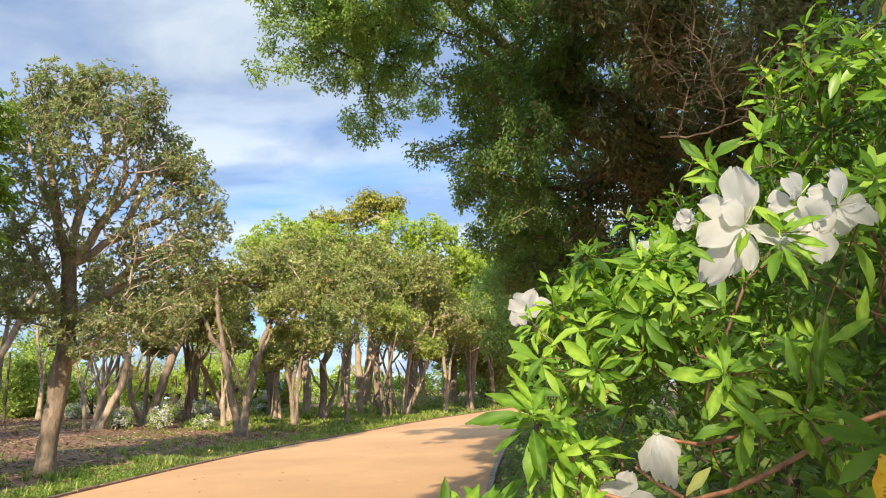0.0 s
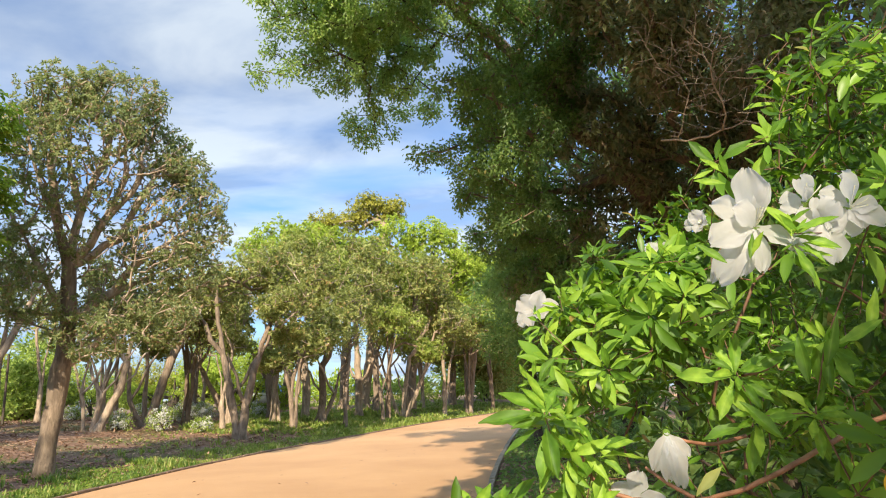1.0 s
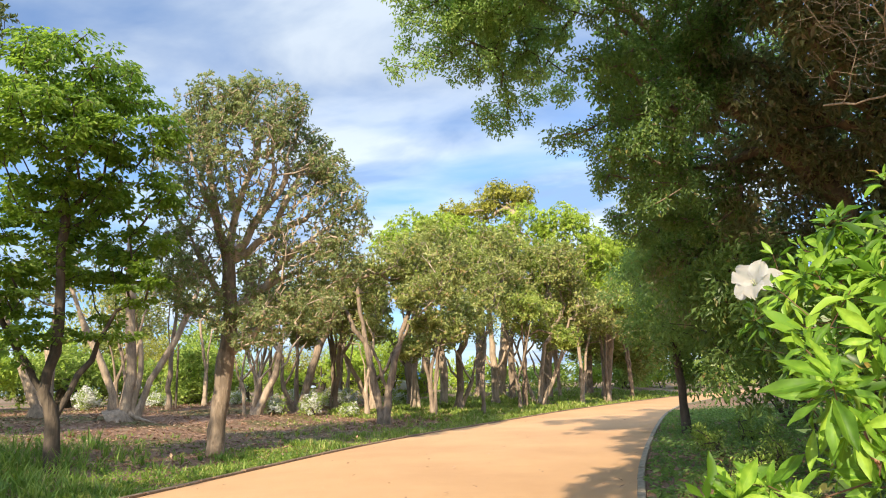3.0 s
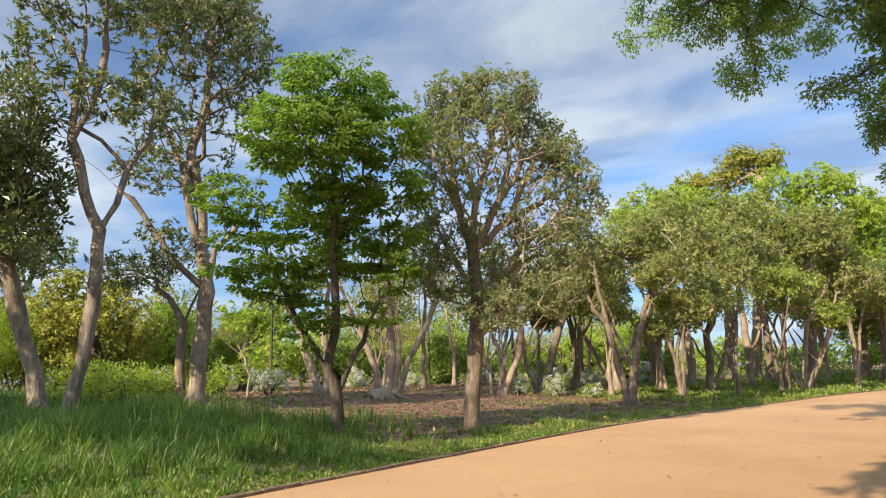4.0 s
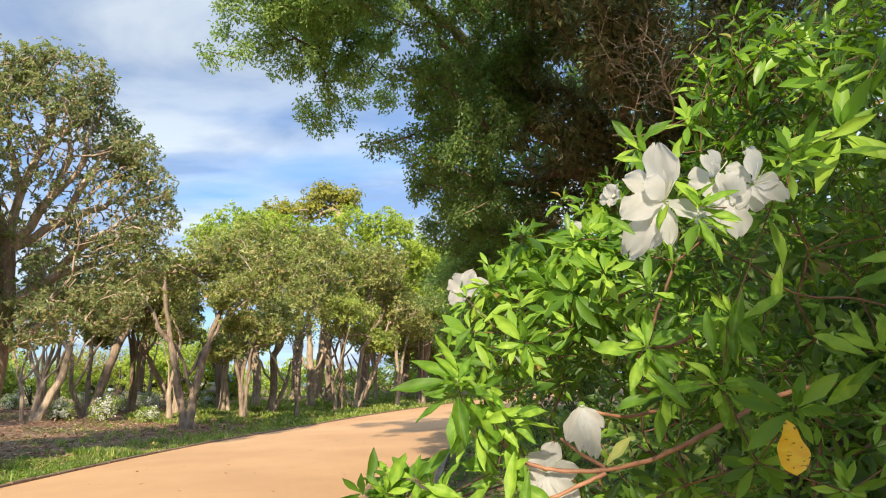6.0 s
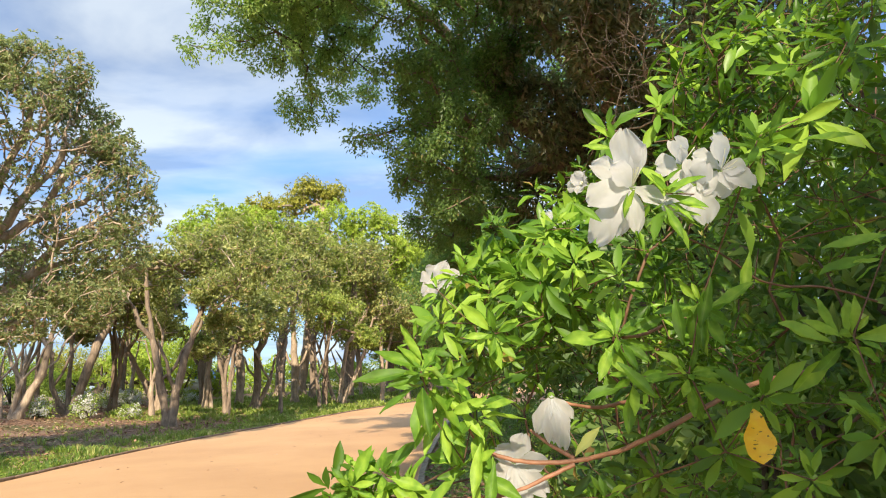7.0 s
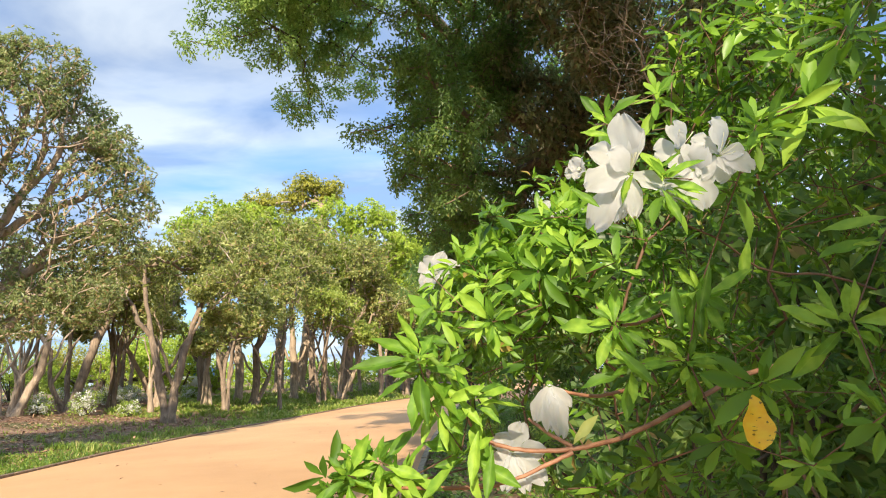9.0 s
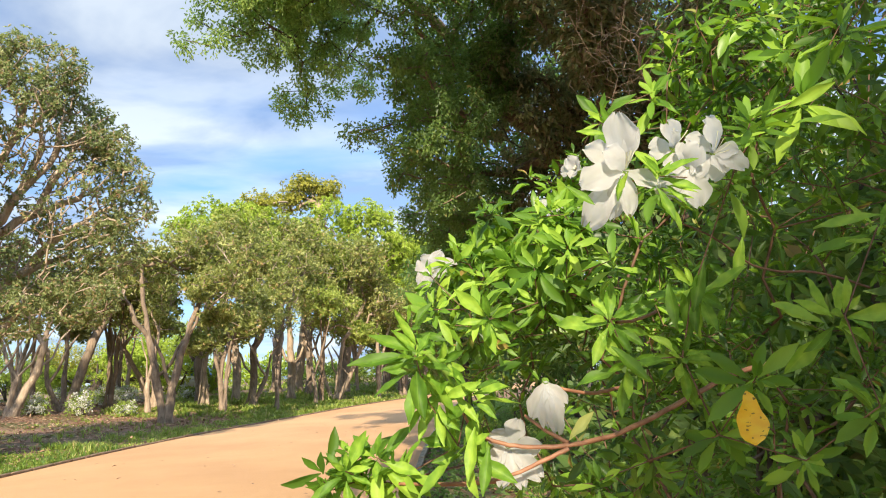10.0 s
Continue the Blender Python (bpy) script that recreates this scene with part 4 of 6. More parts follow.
# ---- dark evergreens that overhang the path ----
def overhang(name, at, lines, balls, label, seed, leaf=LEAF_ROOF, bark=BARK_DARK, **k):
    rng = np.random.default_rng(seed)
    root = thing(name, (*at, 0.0), label, "tree", "dark evergreens beside the path")
    foot = np.array([*at, 0.0])
    lines = [[np.array(p) - foot for p in s] for s in lines]
    balls = [(np.array(b[:3]) - foot, (b[3], b[3], b[3] * 0.85) if len(b) == 4 else b[3:6]) for b in balls]
    opts = dict(r_base=0.2, r_tip=0.006, spacing=0.34, per_tip=100, length=0.10, ratio=0.42, spread=0.30, mode="hang")
    opts.update(k)
    return planted(rng, root, lines, balls, leaf, bark, **opts)


# The last three lobes lie above the view, added to shade the path.
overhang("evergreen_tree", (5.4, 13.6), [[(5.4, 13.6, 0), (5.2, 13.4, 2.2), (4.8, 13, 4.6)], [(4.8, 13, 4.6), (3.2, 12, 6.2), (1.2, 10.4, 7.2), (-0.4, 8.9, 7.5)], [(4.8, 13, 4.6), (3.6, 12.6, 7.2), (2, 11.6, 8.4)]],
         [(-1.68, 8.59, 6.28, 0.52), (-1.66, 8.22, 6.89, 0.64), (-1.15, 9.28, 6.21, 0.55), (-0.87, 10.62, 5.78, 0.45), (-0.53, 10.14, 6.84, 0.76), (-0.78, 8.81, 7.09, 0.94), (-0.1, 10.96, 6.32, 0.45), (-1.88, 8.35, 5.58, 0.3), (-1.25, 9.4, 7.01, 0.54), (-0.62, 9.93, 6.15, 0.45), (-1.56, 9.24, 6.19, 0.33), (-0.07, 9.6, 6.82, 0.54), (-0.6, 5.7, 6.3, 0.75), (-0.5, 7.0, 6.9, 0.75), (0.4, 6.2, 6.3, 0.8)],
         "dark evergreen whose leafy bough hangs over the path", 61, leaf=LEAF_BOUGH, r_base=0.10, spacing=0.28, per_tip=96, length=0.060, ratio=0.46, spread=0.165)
overhang("evergreen_tree", (4.9, 11.2), [[(4.9, 11.2, 0), (4.7, 11.2, 2), (4.2, 11.1, 4)], [(4.2, 11.1, 4), (3, 10.6, 5.2), (1.6, 10, 6)], [(4.2, 11.1, 4), (3.8, 11, 6), (3, 10.8, 8)]],
         [(0.55, 7.88, 5.17, 0.45), (0.4, 8.19, 6.62, 0.79), (0.54, 9.6, 4.8, 0.34), (0.92, 10.19, 4.49, 0.56), (1.53, 9.75, 5.5, 0.87), (1.77, 9.22, 6.52, 1.05), (1.94, 11.14, 4.26, 0.86), (1.23, 11.82, 3.94, 0.5), (0.1, 9.19, 4.58, 0.29), (0.78, 8.61, 4.23, 0.44), (1.15, 8.44, 4.56, 0.59), (1.25, 9.16, 3.9, 0.54), (0.67, 8.3, 5.09, 0.36), (0.95, 8.22, 5.18, 0.44)],
         "dense dark evergreen with hanging leaves at the path's edge", 62, bark=BARK_BROWN, r_tip=0.009, spacing=0.30, per_tip=108, length=0.062, ratio=0.46, spread=0.18)
overhang("evergreen_tree", (6.4, 10.2), [[(6.4, 10.2, 0), (6.2, 10.2, 2), (5.8, 10.2, 3.8)], [(5.8, 10.2, 3.8), (4.6, 10.2, 4.6), (3.4, 10.4, 5.4)], [(5.8, 10.2, 3.8), (6, 10.2, 5.8), (5.6, 10.2, 8)]],
         [(2.81, 10.47, 5.3, 1.14), (2.96, 9.36, 6.4, 1.17), (3.43, 11.71, 4.18, 1.14), (4.56, 10.58, 4.82, 1.19), (3.77, 8.13, 5.88, 1.06), (2.75, 13.59, 3.48, 1.17), (5.64, 9.8, 5.45, 1.49), (2.81, 7.82, 7, 1.22), (5.77, 11.4, 3.85, 1.4), (5.14, 7.5, 5.58, 1.3)],
         "dense shaded evergreen with brown inner twigs", 63, leaf=LEAF_DIM, bark=BARK_BROWN, r_tip=0.010, spacing=0.46, length=0.12)
overhang("evergreen_tree", (8.2, 16.5), [[(8.2, 16.5, 0), (8, 16.4, 2.5), (7.4, 16.2, 5)], [(7.4, 16.2, 5), (5, 15.6, 7), (2.6, 14.8, 8.4)]],
         [(1.78, 13.91, 9.14, 1.09), (2.68, 14.56, 7.53, 1.49), (3.86, 13.77, 8.62, 1.75), (1.91, 14.79, 5.68, 0.67), (3.18, 15.03, 5.92, 1.35), (5.3, 14.13, 6.76, 1.88), (6.07, 12.18, 7.74, 2.01), (2.74, 15.98, 4.54, 0.99), (1.32, 13.64, 7.55, 0.58), (1.57, 12.75, 6.66, 0.71), (1.84, 13.18, 5.33, 0.59), (1.89, 13.42, 4.38, 0.48)],
         "tall dark evergreen behind the path's overhanging trees", 70, bark=BARK_BROWN, spacing=0.85, per_tip=52, length=0.2, spread=0.55)
overhang("evergreen_tree", (2.85, 18.9), [[(2.9, 18.9, -0.1), (2.88, 18.9, 1.2), (2.84, 19, 2.6), (2.9, 19.3, 3.6)], [(2.9, 19.3, 3.6), (3.4, 19.8, 4.6)], [(2.84, 19, 2.6), (4, 19.6, 3.4), (4.8, 20, 4)]],
         [(2.36, 18.74, 2.86, 1), (3.13, 18.49, 3.98, 1.31), (2.59, 20.49, 4.82, 0.94), (3.92, 19.48, 2.86, 1.39), (4.71, 19.11, 4.45, 1.72), (2.93, 19.71, 1.99, 0.64), (2.2, 23.65, 4.42, 0.79), (3.58, 20.62, 1.69, 0.77)],
         "dark evergreen with drooping boughs at the path's edge", 67, r_base=0.10, spacing=0.55, per_tip=90, length=0.14, spread=0.42)
# Unseen tree: lobes set sunward of azalea, canopy and path to shade them.
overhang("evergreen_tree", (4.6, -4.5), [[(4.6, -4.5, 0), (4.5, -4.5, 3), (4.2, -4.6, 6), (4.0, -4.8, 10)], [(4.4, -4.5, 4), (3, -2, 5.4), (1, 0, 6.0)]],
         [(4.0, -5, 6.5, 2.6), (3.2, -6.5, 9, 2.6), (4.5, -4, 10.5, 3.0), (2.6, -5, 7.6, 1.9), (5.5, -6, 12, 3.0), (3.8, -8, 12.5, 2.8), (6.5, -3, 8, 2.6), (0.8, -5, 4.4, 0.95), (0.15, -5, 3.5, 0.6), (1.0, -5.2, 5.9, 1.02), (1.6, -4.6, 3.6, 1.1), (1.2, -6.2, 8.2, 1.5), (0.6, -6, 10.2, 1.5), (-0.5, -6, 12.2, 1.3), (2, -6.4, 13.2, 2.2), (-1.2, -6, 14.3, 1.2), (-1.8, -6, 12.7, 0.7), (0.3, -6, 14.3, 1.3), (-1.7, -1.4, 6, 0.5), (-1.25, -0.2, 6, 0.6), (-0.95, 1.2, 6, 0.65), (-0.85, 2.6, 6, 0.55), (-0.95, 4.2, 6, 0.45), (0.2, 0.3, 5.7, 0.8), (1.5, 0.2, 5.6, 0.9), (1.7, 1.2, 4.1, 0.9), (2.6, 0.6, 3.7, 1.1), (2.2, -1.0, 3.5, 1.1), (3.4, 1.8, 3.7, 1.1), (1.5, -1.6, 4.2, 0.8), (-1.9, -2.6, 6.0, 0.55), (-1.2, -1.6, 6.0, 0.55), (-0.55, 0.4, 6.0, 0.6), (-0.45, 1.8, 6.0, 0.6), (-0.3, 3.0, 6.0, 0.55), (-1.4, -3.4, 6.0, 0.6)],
         "unseen tall evergreen added to shade path, azalea and canopy", 64, spacing=0.75, per_tip=44, length=0.28, spread=0.36)
# Added outside the view: its high lobes cast the path's far shadow.
overhang("evergreen_tree", (6.8, 4.6), [[(6.8, 4.6, 0), (6.7, 4.7, 3), (6.2, 4.9, 7)], [(6.2, 4.9, 7), (3.4, 5.6, 9.4), (0, 6, 10.2), (-2.4, 5.4, 10.2)]],
         [(-4.2, 4.9, 10, 0.6), (-3.2, 5.2, 10, 0.8), (-2.2, 5, 10, 0.9), (-1.2, 5.4, 10, 1.0), (-0.6, 7.2, 10, 1.1), (-1.8, 7, 10, 0.8), (-0.2, 9, 10.3, 1.1), (2.4, 6, 10, 1.4), (5, 5.5, 9, 2.0)],
         "unseen tall evergreen added to cast shade far along the path", 71, spacing=0.6, per_tip=44, length=0.22, spread=0.34)
# Blocks the sun from out of view; added to darken the azalea's right side.
overhang("evergreen_tree", (2.6, -5.2), [[(2.6, -5.2, 0), (2.5, -5.2, 2.2), (1.6, -5.1, 3.4), (0.4, -4.9, 4.0)]],
         [(-0.31, -4.8, 4.0, 0.42), (0.0, -4.7, 4.55, 0.38), (0.3, -4.8, 4.4, 0.5), (0.2, -4.8, 3.5, 0.5), (0.9, -4.9, 3.9, 0.6)],
         "unseen small evergreen added to shade the azalea's right side", 69, r_base=0.09, spacing=0.25, per_tip=54, length=0.12, spread=0.18)
# Never in view: added sunward of the meadow to shade its grass and trunks.
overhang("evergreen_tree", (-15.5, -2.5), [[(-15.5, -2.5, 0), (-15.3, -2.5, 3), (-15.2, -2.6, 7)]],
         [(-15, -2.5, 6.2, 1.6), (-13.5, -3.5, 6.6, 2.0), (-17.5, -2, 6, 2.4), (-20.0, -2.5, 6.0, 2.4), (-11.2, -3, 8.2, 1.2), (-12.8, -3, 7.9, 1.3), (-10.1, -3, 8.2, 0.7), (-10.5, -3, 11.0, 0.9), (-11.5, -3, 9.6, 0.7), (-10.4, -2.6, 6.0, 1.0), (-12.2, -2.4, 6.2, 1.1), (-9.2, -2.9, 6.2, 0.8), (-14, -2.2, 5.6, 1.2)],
         "unseen dense evergreen added to shade the meadow grass", 65, spacing=0.95, per_tip=80, length=0.27, spread=0.6)
overhang("evergreen_tree", (5.2, 13.9), [[(5.2, 13.9, 0), (5.1, 13.8, 1.4), (4.8, 13.6, 2.6)], [(4.8, 13.6, 2.6), (4.2, 13.4, 3.2), (3.4, 13, 3.6)]],
         [(2.1, 13.14, 3.69, 0.9), (2.43, 12.19, 2.64, 0.83), (2.34, 14.78, 2.5, 0.64), (2.7, 12.7, 1.74, 0.65), (2.93, 11.02, 2.64, 0.95), (2.16, 15.71, 3.56, 0.56), (2.82, 11.13, 1.52, 0.66), (2.98, 10.01, 2.06, 0.77)],
         "dark evergreen drooping low behind the planted edge", 68, spacing=0.42, per_tip=80, length=0.12, spread=0.34)


# ---- white azalea beside the path ----
ROSETTES_A = [
    (0.104, 0.819, 1.384, 0.065),
    (0.136, 0.877, 1.374, 0.056),
    (0.059, 0.936, 1.26, 0.06),
    (0.021, 0.934, 1.245, 0.052),
    (0.218, 0.953, 1.433, 0.056),
    (0.295, 1.13, 1.544, 0.06),
    (0.358, 1.16, 1.577, 0.06),
    (0.396, 1.138, 1.627, 0.06),
    (0.287, 1.276, 1.606, 0.06),
    (0.308, 1.033, 1.462, 0.056),
    (0.365, 1.064, 1.504, 0.056),
    (0.363, 0.882, 1.424, 0.067),
    (0.462, 0.846, 1.458, 0.06),
    (0.445, 0.859, 1.373, 0.052),
    (0.38, 0.877, 1.369, 0.052),
    (0.171, 0.861, 1.339, 0.06),
    (0.157, 0.869, 1.276, 0.069),
    (0.12, 0.837, 1.329, 0.056),
    (0.099, 0.868, 1.42, 0.043)]
ROSETTES_B = [
    (0.499, 0.627, 1.403, 0.057),
    (0.529, 0.605, 1.486, 0.057),
    (0.512, 0.615, 1.319, 0.057),
    (0.491, 0.777, 1.344, 0.06),
    (0.482, 0.858, 1.275, 0.052),
    (0.5, 0.716, 1.26, 0.043),
    (0.395, 0.943, 1.726, 0.052),
    (0.48, 0.948, 1.765, 0.052),
    (0.492, 0.727, 1.637, 0.052),
    (0.573, 0.746, 1.673, 0.073),
    (0.592, 0.971, 1.852, 0.06),
    (0.589, 1.078, 1.889, 0.06),
    (0.63, 0.85, 1.788, 0.06),
    (0.624, 0.732, 1.76, 0.06),
    (0.628, 0.927, 1.891, 0.06),
    (0.372, 0.721, 1.568, 0.043),
    (0.343, 0.91, 1.221, 0.034),
    (0.084, 0.943, 1.247, 0.052),
    (0.487, 0.774, 1.579, 0.052),
    (0.201, 1.139, 1.547, 0.056),
    (0.239, 1.171, 1.569, 0.056),
    (0.282, 1.200, 1.593, 0.056),
    (0.318, 1.212, 1.602, 0.056),
    (0.342, 1.161, 1.614, 0.056),
    (0.362, 1.074, 1.601, 0.056),
    (0.339, 1.068, 1.559, 0.056),
    (0.383, 1.065, 1.614, 0.056),
    (0.287, 1.105, 1.540, 0.056),
    (0.234, 1.068, 1.508, 0.056),
    (0.303, 1.022, 1.513, 0.056),
    (0.345, 0.985, 1.540, 0.056),
    (0.398, 0.951, 1.512, 0.056),
    (0.149, 1.014, 1.454, 0.056),
    (0.210, 0.987, 1.450, 0.056),
    (-0.008, 0.962, 1.230, 0.05),
    (0.014, 0.976, 1.246, 0.05),
    (0.043, 0.974, 1.229, 0.05),
    (0.003, 0.981, 1.216, 0.05),
    (0.032, 0.988, 1.257, 0.05),
    (0.080, 0.992, 1.219, 0.05),
    (0.34, 1.051, 1.61, 0.046),
    (0.319, 1.039, 1.596, 0.046),
    (0.353, 1.019, 1.595, 0.046)]
SINGLES = [  # foot, tip, yellowed
    (0.471, 0.765, 1.331, 0.469, 0.75, 1.274, 1),
    (0.309, 0.918, 1.271, 0.337, 0.902, 1.308, 2),
    (0.435, 0.857, 1.471, 0.437, 0.851, 1.407, 0),
    (0.474, 0.835, 1.491, 0.457, 0.84, 1.427, 0),
    (0.457, 0.858, 1.47, 0.457, 0.853, 1.395, 0),
    (0.539, 0.851, 1.524, 0.526, 0.855, 1.468, 0),
    (0.513, 0.578, 1.489, 0.463, 0.605, 1.485, 0),
    (0.354, 0.865, 1.389, 0.392, 0.839, 1.346, 0),
    (0.15, 0.854, 1.339, 0.179, 0.838, 1.305, 0),
    (0.177, 0.858, 1.299, 0.163, 0.843, 1.239, 0),
    (0.192, 0.853, 1.276, 0.179, 0.838, 1.222, 0),
    (0.097, 0.82, 1.383, 0.027, 0.812, 1.376, 0),
    (0.107, 0.819, 1.387, 0.052, 0.811, 1.408, 0),
    (0.106, 0.819, 1.394, 0.083, 0.808, 1.431, 0),
    (0.11, 0.819, 1.381, 0.064, 0.812, 1.368, 0),
    (0.362, 0.708, 1.551, 0.377, 0.699, 1.513, 0),
    (0.365, 0.713, 1.568, 0.398, 0.682, 1.578, 0),
    (0.372, 0.722, 1.565, 0.407, 0.697, 1.548, 0),
    (0.323, 0.722, 1.544, 0.327, 0.702, 1.567, 0),
    (0.273, 0.751, 1.565, 0.302, 0.736, 1.541, 0),
    (0.492, 0.709, 1.62, 0.456, 0.712, 1.638, 0),
    (0.49, 0.714, 1.607, 0.459, 0.722, 1.605, 0),
    (0.502, 0.723, 1.63, 0.505, 0.694, 1.665, 0),
    (0.532, 0.721, 1.649, 0.564, 0.678, 1.663, 0),
    (0.54, 0.722, 1.63, 0.576, 0.683, 1.627, 0),
    (0.383, 0.883, 1.686, 0.35, 0.876, 1.708, 0),
    (0.383, 0.884, 1.683, 0.367, 0.867, 1.713, 0),
    (0.38, 0.888, 1.676, 0.339, 0.889, 1.682, 0),
    (0.371, 0.712, 1.565, 0.35, 0.704, 1.585, 0),
    (0.378, 0.722, 1.558, 0.395, 0.708, 1.534, 0),
    (0.375, 0.737, 1.569, 0.390, 0.704, 1.577, 0),
    (0.372, 0.735, 1.580, 0.382, 0.704, 1.592, 0),
    (0.370, 0.743, 1.556, 0.386, 0.721, 1.523, 0),
    (0.380, 0.729, 1.549, 0.403, 0.708, 1.541, 0),
    (0.336, 0.742, 1.574, 0.331, 0.742, 1.545, 0),
    (0.146, 0.965, 1.345, 0.127, 0.944, 1.296, 0),
    (0.162, 0.952, 1.323, 0.139, 0.931, 1.269, 0),
    (0.171, 0.940, 1.309, 0.148, 0.917, 1.250, 0),
    (0.182, 0.930, 1.344, 0.212, 0.904, 1.312, 0),
    (0.191, 0.927, 1.305, 0.189, 0.900, 1.242, 0),
    (0.202, 0.923, 1.274, 0.191, 0.896, 1.217, 0),
    (0.135, 0.985, 1.323, 0.117, 0.963, 1.274, 0),
    (0.250, 1.014, 1.255, 0.250, 0.987, 1.207, 0),
    (0.087, 0.980, 1.231, 0.129, 0.955, 1.215, 0)]
BRANCHES = [
    ([(0.169, 0.962, 1.345), (0.176, 0.960, 1.311), (0.189, 0.962, 1.288), (0.215, 0.953, 1.270), (0.256, 0.941, 1.262), (0.313, 0.926, 1.263), (0.401, 0.95, 1.276), (0.495, 0.967, 1.314), (0.614, 1.018, 1.354), (0.772, 1.096, 1.368)], 0.0021, 0.0042),
    ([(0.195, 0.917, 1.222), (0.251, 0.928, 1.236), (0.314, 0.928, 1.262)], 0.0020, 0.0033),
    ([(0.267, 0.994, 1.302), (0.291, 0.965, 1.28), (0.314, 0.928, 1.265)], 0.002, 0.003),
    ([(0.293, 0.989, 1.344), (0.327, 0.979, 1.333), (0.379, 1.015, 1.325), (0.444, 1.045, 1.335)], 0.002, 0.003),
    ([(0.43, 0.815, 1.54), (0.494, 0.842, 1.523), (0.592, 0.907, 1.486), (0.714, 0.946, 1.489), (0.857, 1.027, 1.471)], 0.0011, 0.0020),
    ([(0.083, 0.93, 1.227), (0.136, 0.956, 1.22), (0.203, 0.996, 1.212), (0.303, 1.078, 1.206)], 0.002, 0.004),
    ([(0.371, 0.89, 1.42), (0.413, 0.926, 1.423), (0.47, 0.977, 1.44)], 0.002, 0.0025)]
BLOSSOMS = [  # place, direction, size, opening
    (0.183, 1.36, 1.564, -0.55, -0.75, 0.35, 0.048, 56),
    (0.362, 1.129, 1.632, -0.5, -0.7, 0.5, 0.027, 40),
    (0.305, 0.804, 1.603, -0.8, -0.5, 0.3, 0.022, 40)]
POSED = [  # foot, petal tips with widths
    ((0.355, 0.773, 1.592), [(0.335, 0.735, 1.646, 0.036), (0.307, 0.765, 1.617, 0.03), (0.354, 0.734, 1.627, 0.018)]),
    ((0.347, 0.756, 1.584), [(0.294, 0.754, 1.569, 0.038), (0.302, 0.771, 1.524, 0.032), (0.345, 0.744, 1.532, 0.020), (0.328, 0.760, 1.529, 0.022), (0.371, 0.726, 1.558, 0.025), (0.322, 0.741, 1.606, 0.036)]),
    ((0.407, 0.754, 1.611), [(0.393, 0.725, 1.632, 0.028), (0.378, 0.751, 1.609, 0.026), (0.399, 0.727, 1.621, 0.016)]),
    ((0.418, 0.746, 1.586), [(0.382, 0.745, 1.553, 0.028), (0.425, 0.736, 1.538, 0.032), (0.401, 0.738, 1.545, 0.024), (0.389, 0.740, 1.591, 0.030), (0.417, 0.713, 1.599, 0.026), (0.409, 0.724, 1.608, 0.028)]),
    ((0.447, 0.737, 1.599), [(0.430, 0.707, 1.630, 0.038), (0.414, 0.730, 1.617, 0.028), (0.465, 0.705, 1.575, 0.026), (0.437, 0.733, 1.568, 0.030), (0.419, 0.732, 1.575, 0.022), (0.461, 0.711, 1.596, 0.024), (0.447, 0.717, 1.573, 0.022)]),
    ((0.296, 0.973, 1.346), [(0.270, 0.957, 1.300, 0.024), (0.305, 0.950, 1.278, 0.026), (0.318, 0.955, 1.315, 0.022), (0.288, 0.950, 1.288, 0.024)]),
    ((0.239, 0.971, 1.262), [(0.208, 0.958, 1.240, 0.026), (0.224, 0.950, 1.214, 0.024), (0.276, 0.945, 1.222, 0.026), (0.253, 0.962, 1.298, 0.028), (0.216, 0.967, 1.282, 0.026), (0.278, 0.948, 1.262, 0.026), (0.250, 0.946, 1.212, 0.022)])]
FILL = [(0.50, 1.22, 1.30, 0.30, 0.26, 0.20, 110), (0.58, 1.48, 1.46, 0.36, 0.30, 0.22, 140), (0.95, 1.42, 1.58, 0.42, 0.34, 0.34, 190), (1.25, 1.45, 1.95, 0.48, 0.4, 0.42, 190),
        (0.85, 1.32, 1.12, 0.45, 0.3, 0.35, 190), (1.35, 1.15, 1.30, 0.42, 0.35, 0.55, 220), (0.8, 1.5, 0.6, 0.55, 0.45, 0.55, 130), (1.55, 1.5, 2.2, 0.5, 0.5, 0.5, 150), (1.5, 1.4, 0.7, 0.6, 0.5, 0.6, 120), (2.0, 1.4, 1.6, 0.5, 0.45, 1.0, 200),
        (0.333, 1.327, 1.553, 0.17, 0.17, 0.136, 60),
        (0.425, 1.243, 1.592, 0.19, 0.19, 0.152, 70),
        (0.235, 1.221, 1.483, 0.13, 0.13, 0.104, 40),
        (0.76, 1.155, 1.90, 0.18, 0.18, 0.16, 60),
        (0.773, 1.04, 1.864, 0.25, 0.25, 0.2, 90),
        (0.824, 0.971, 1.784, 0.25, 0.25, 0.2, 90),
        (0.503, 1.139, 1.683, 0.14, 0.14, 0.112, 40)]


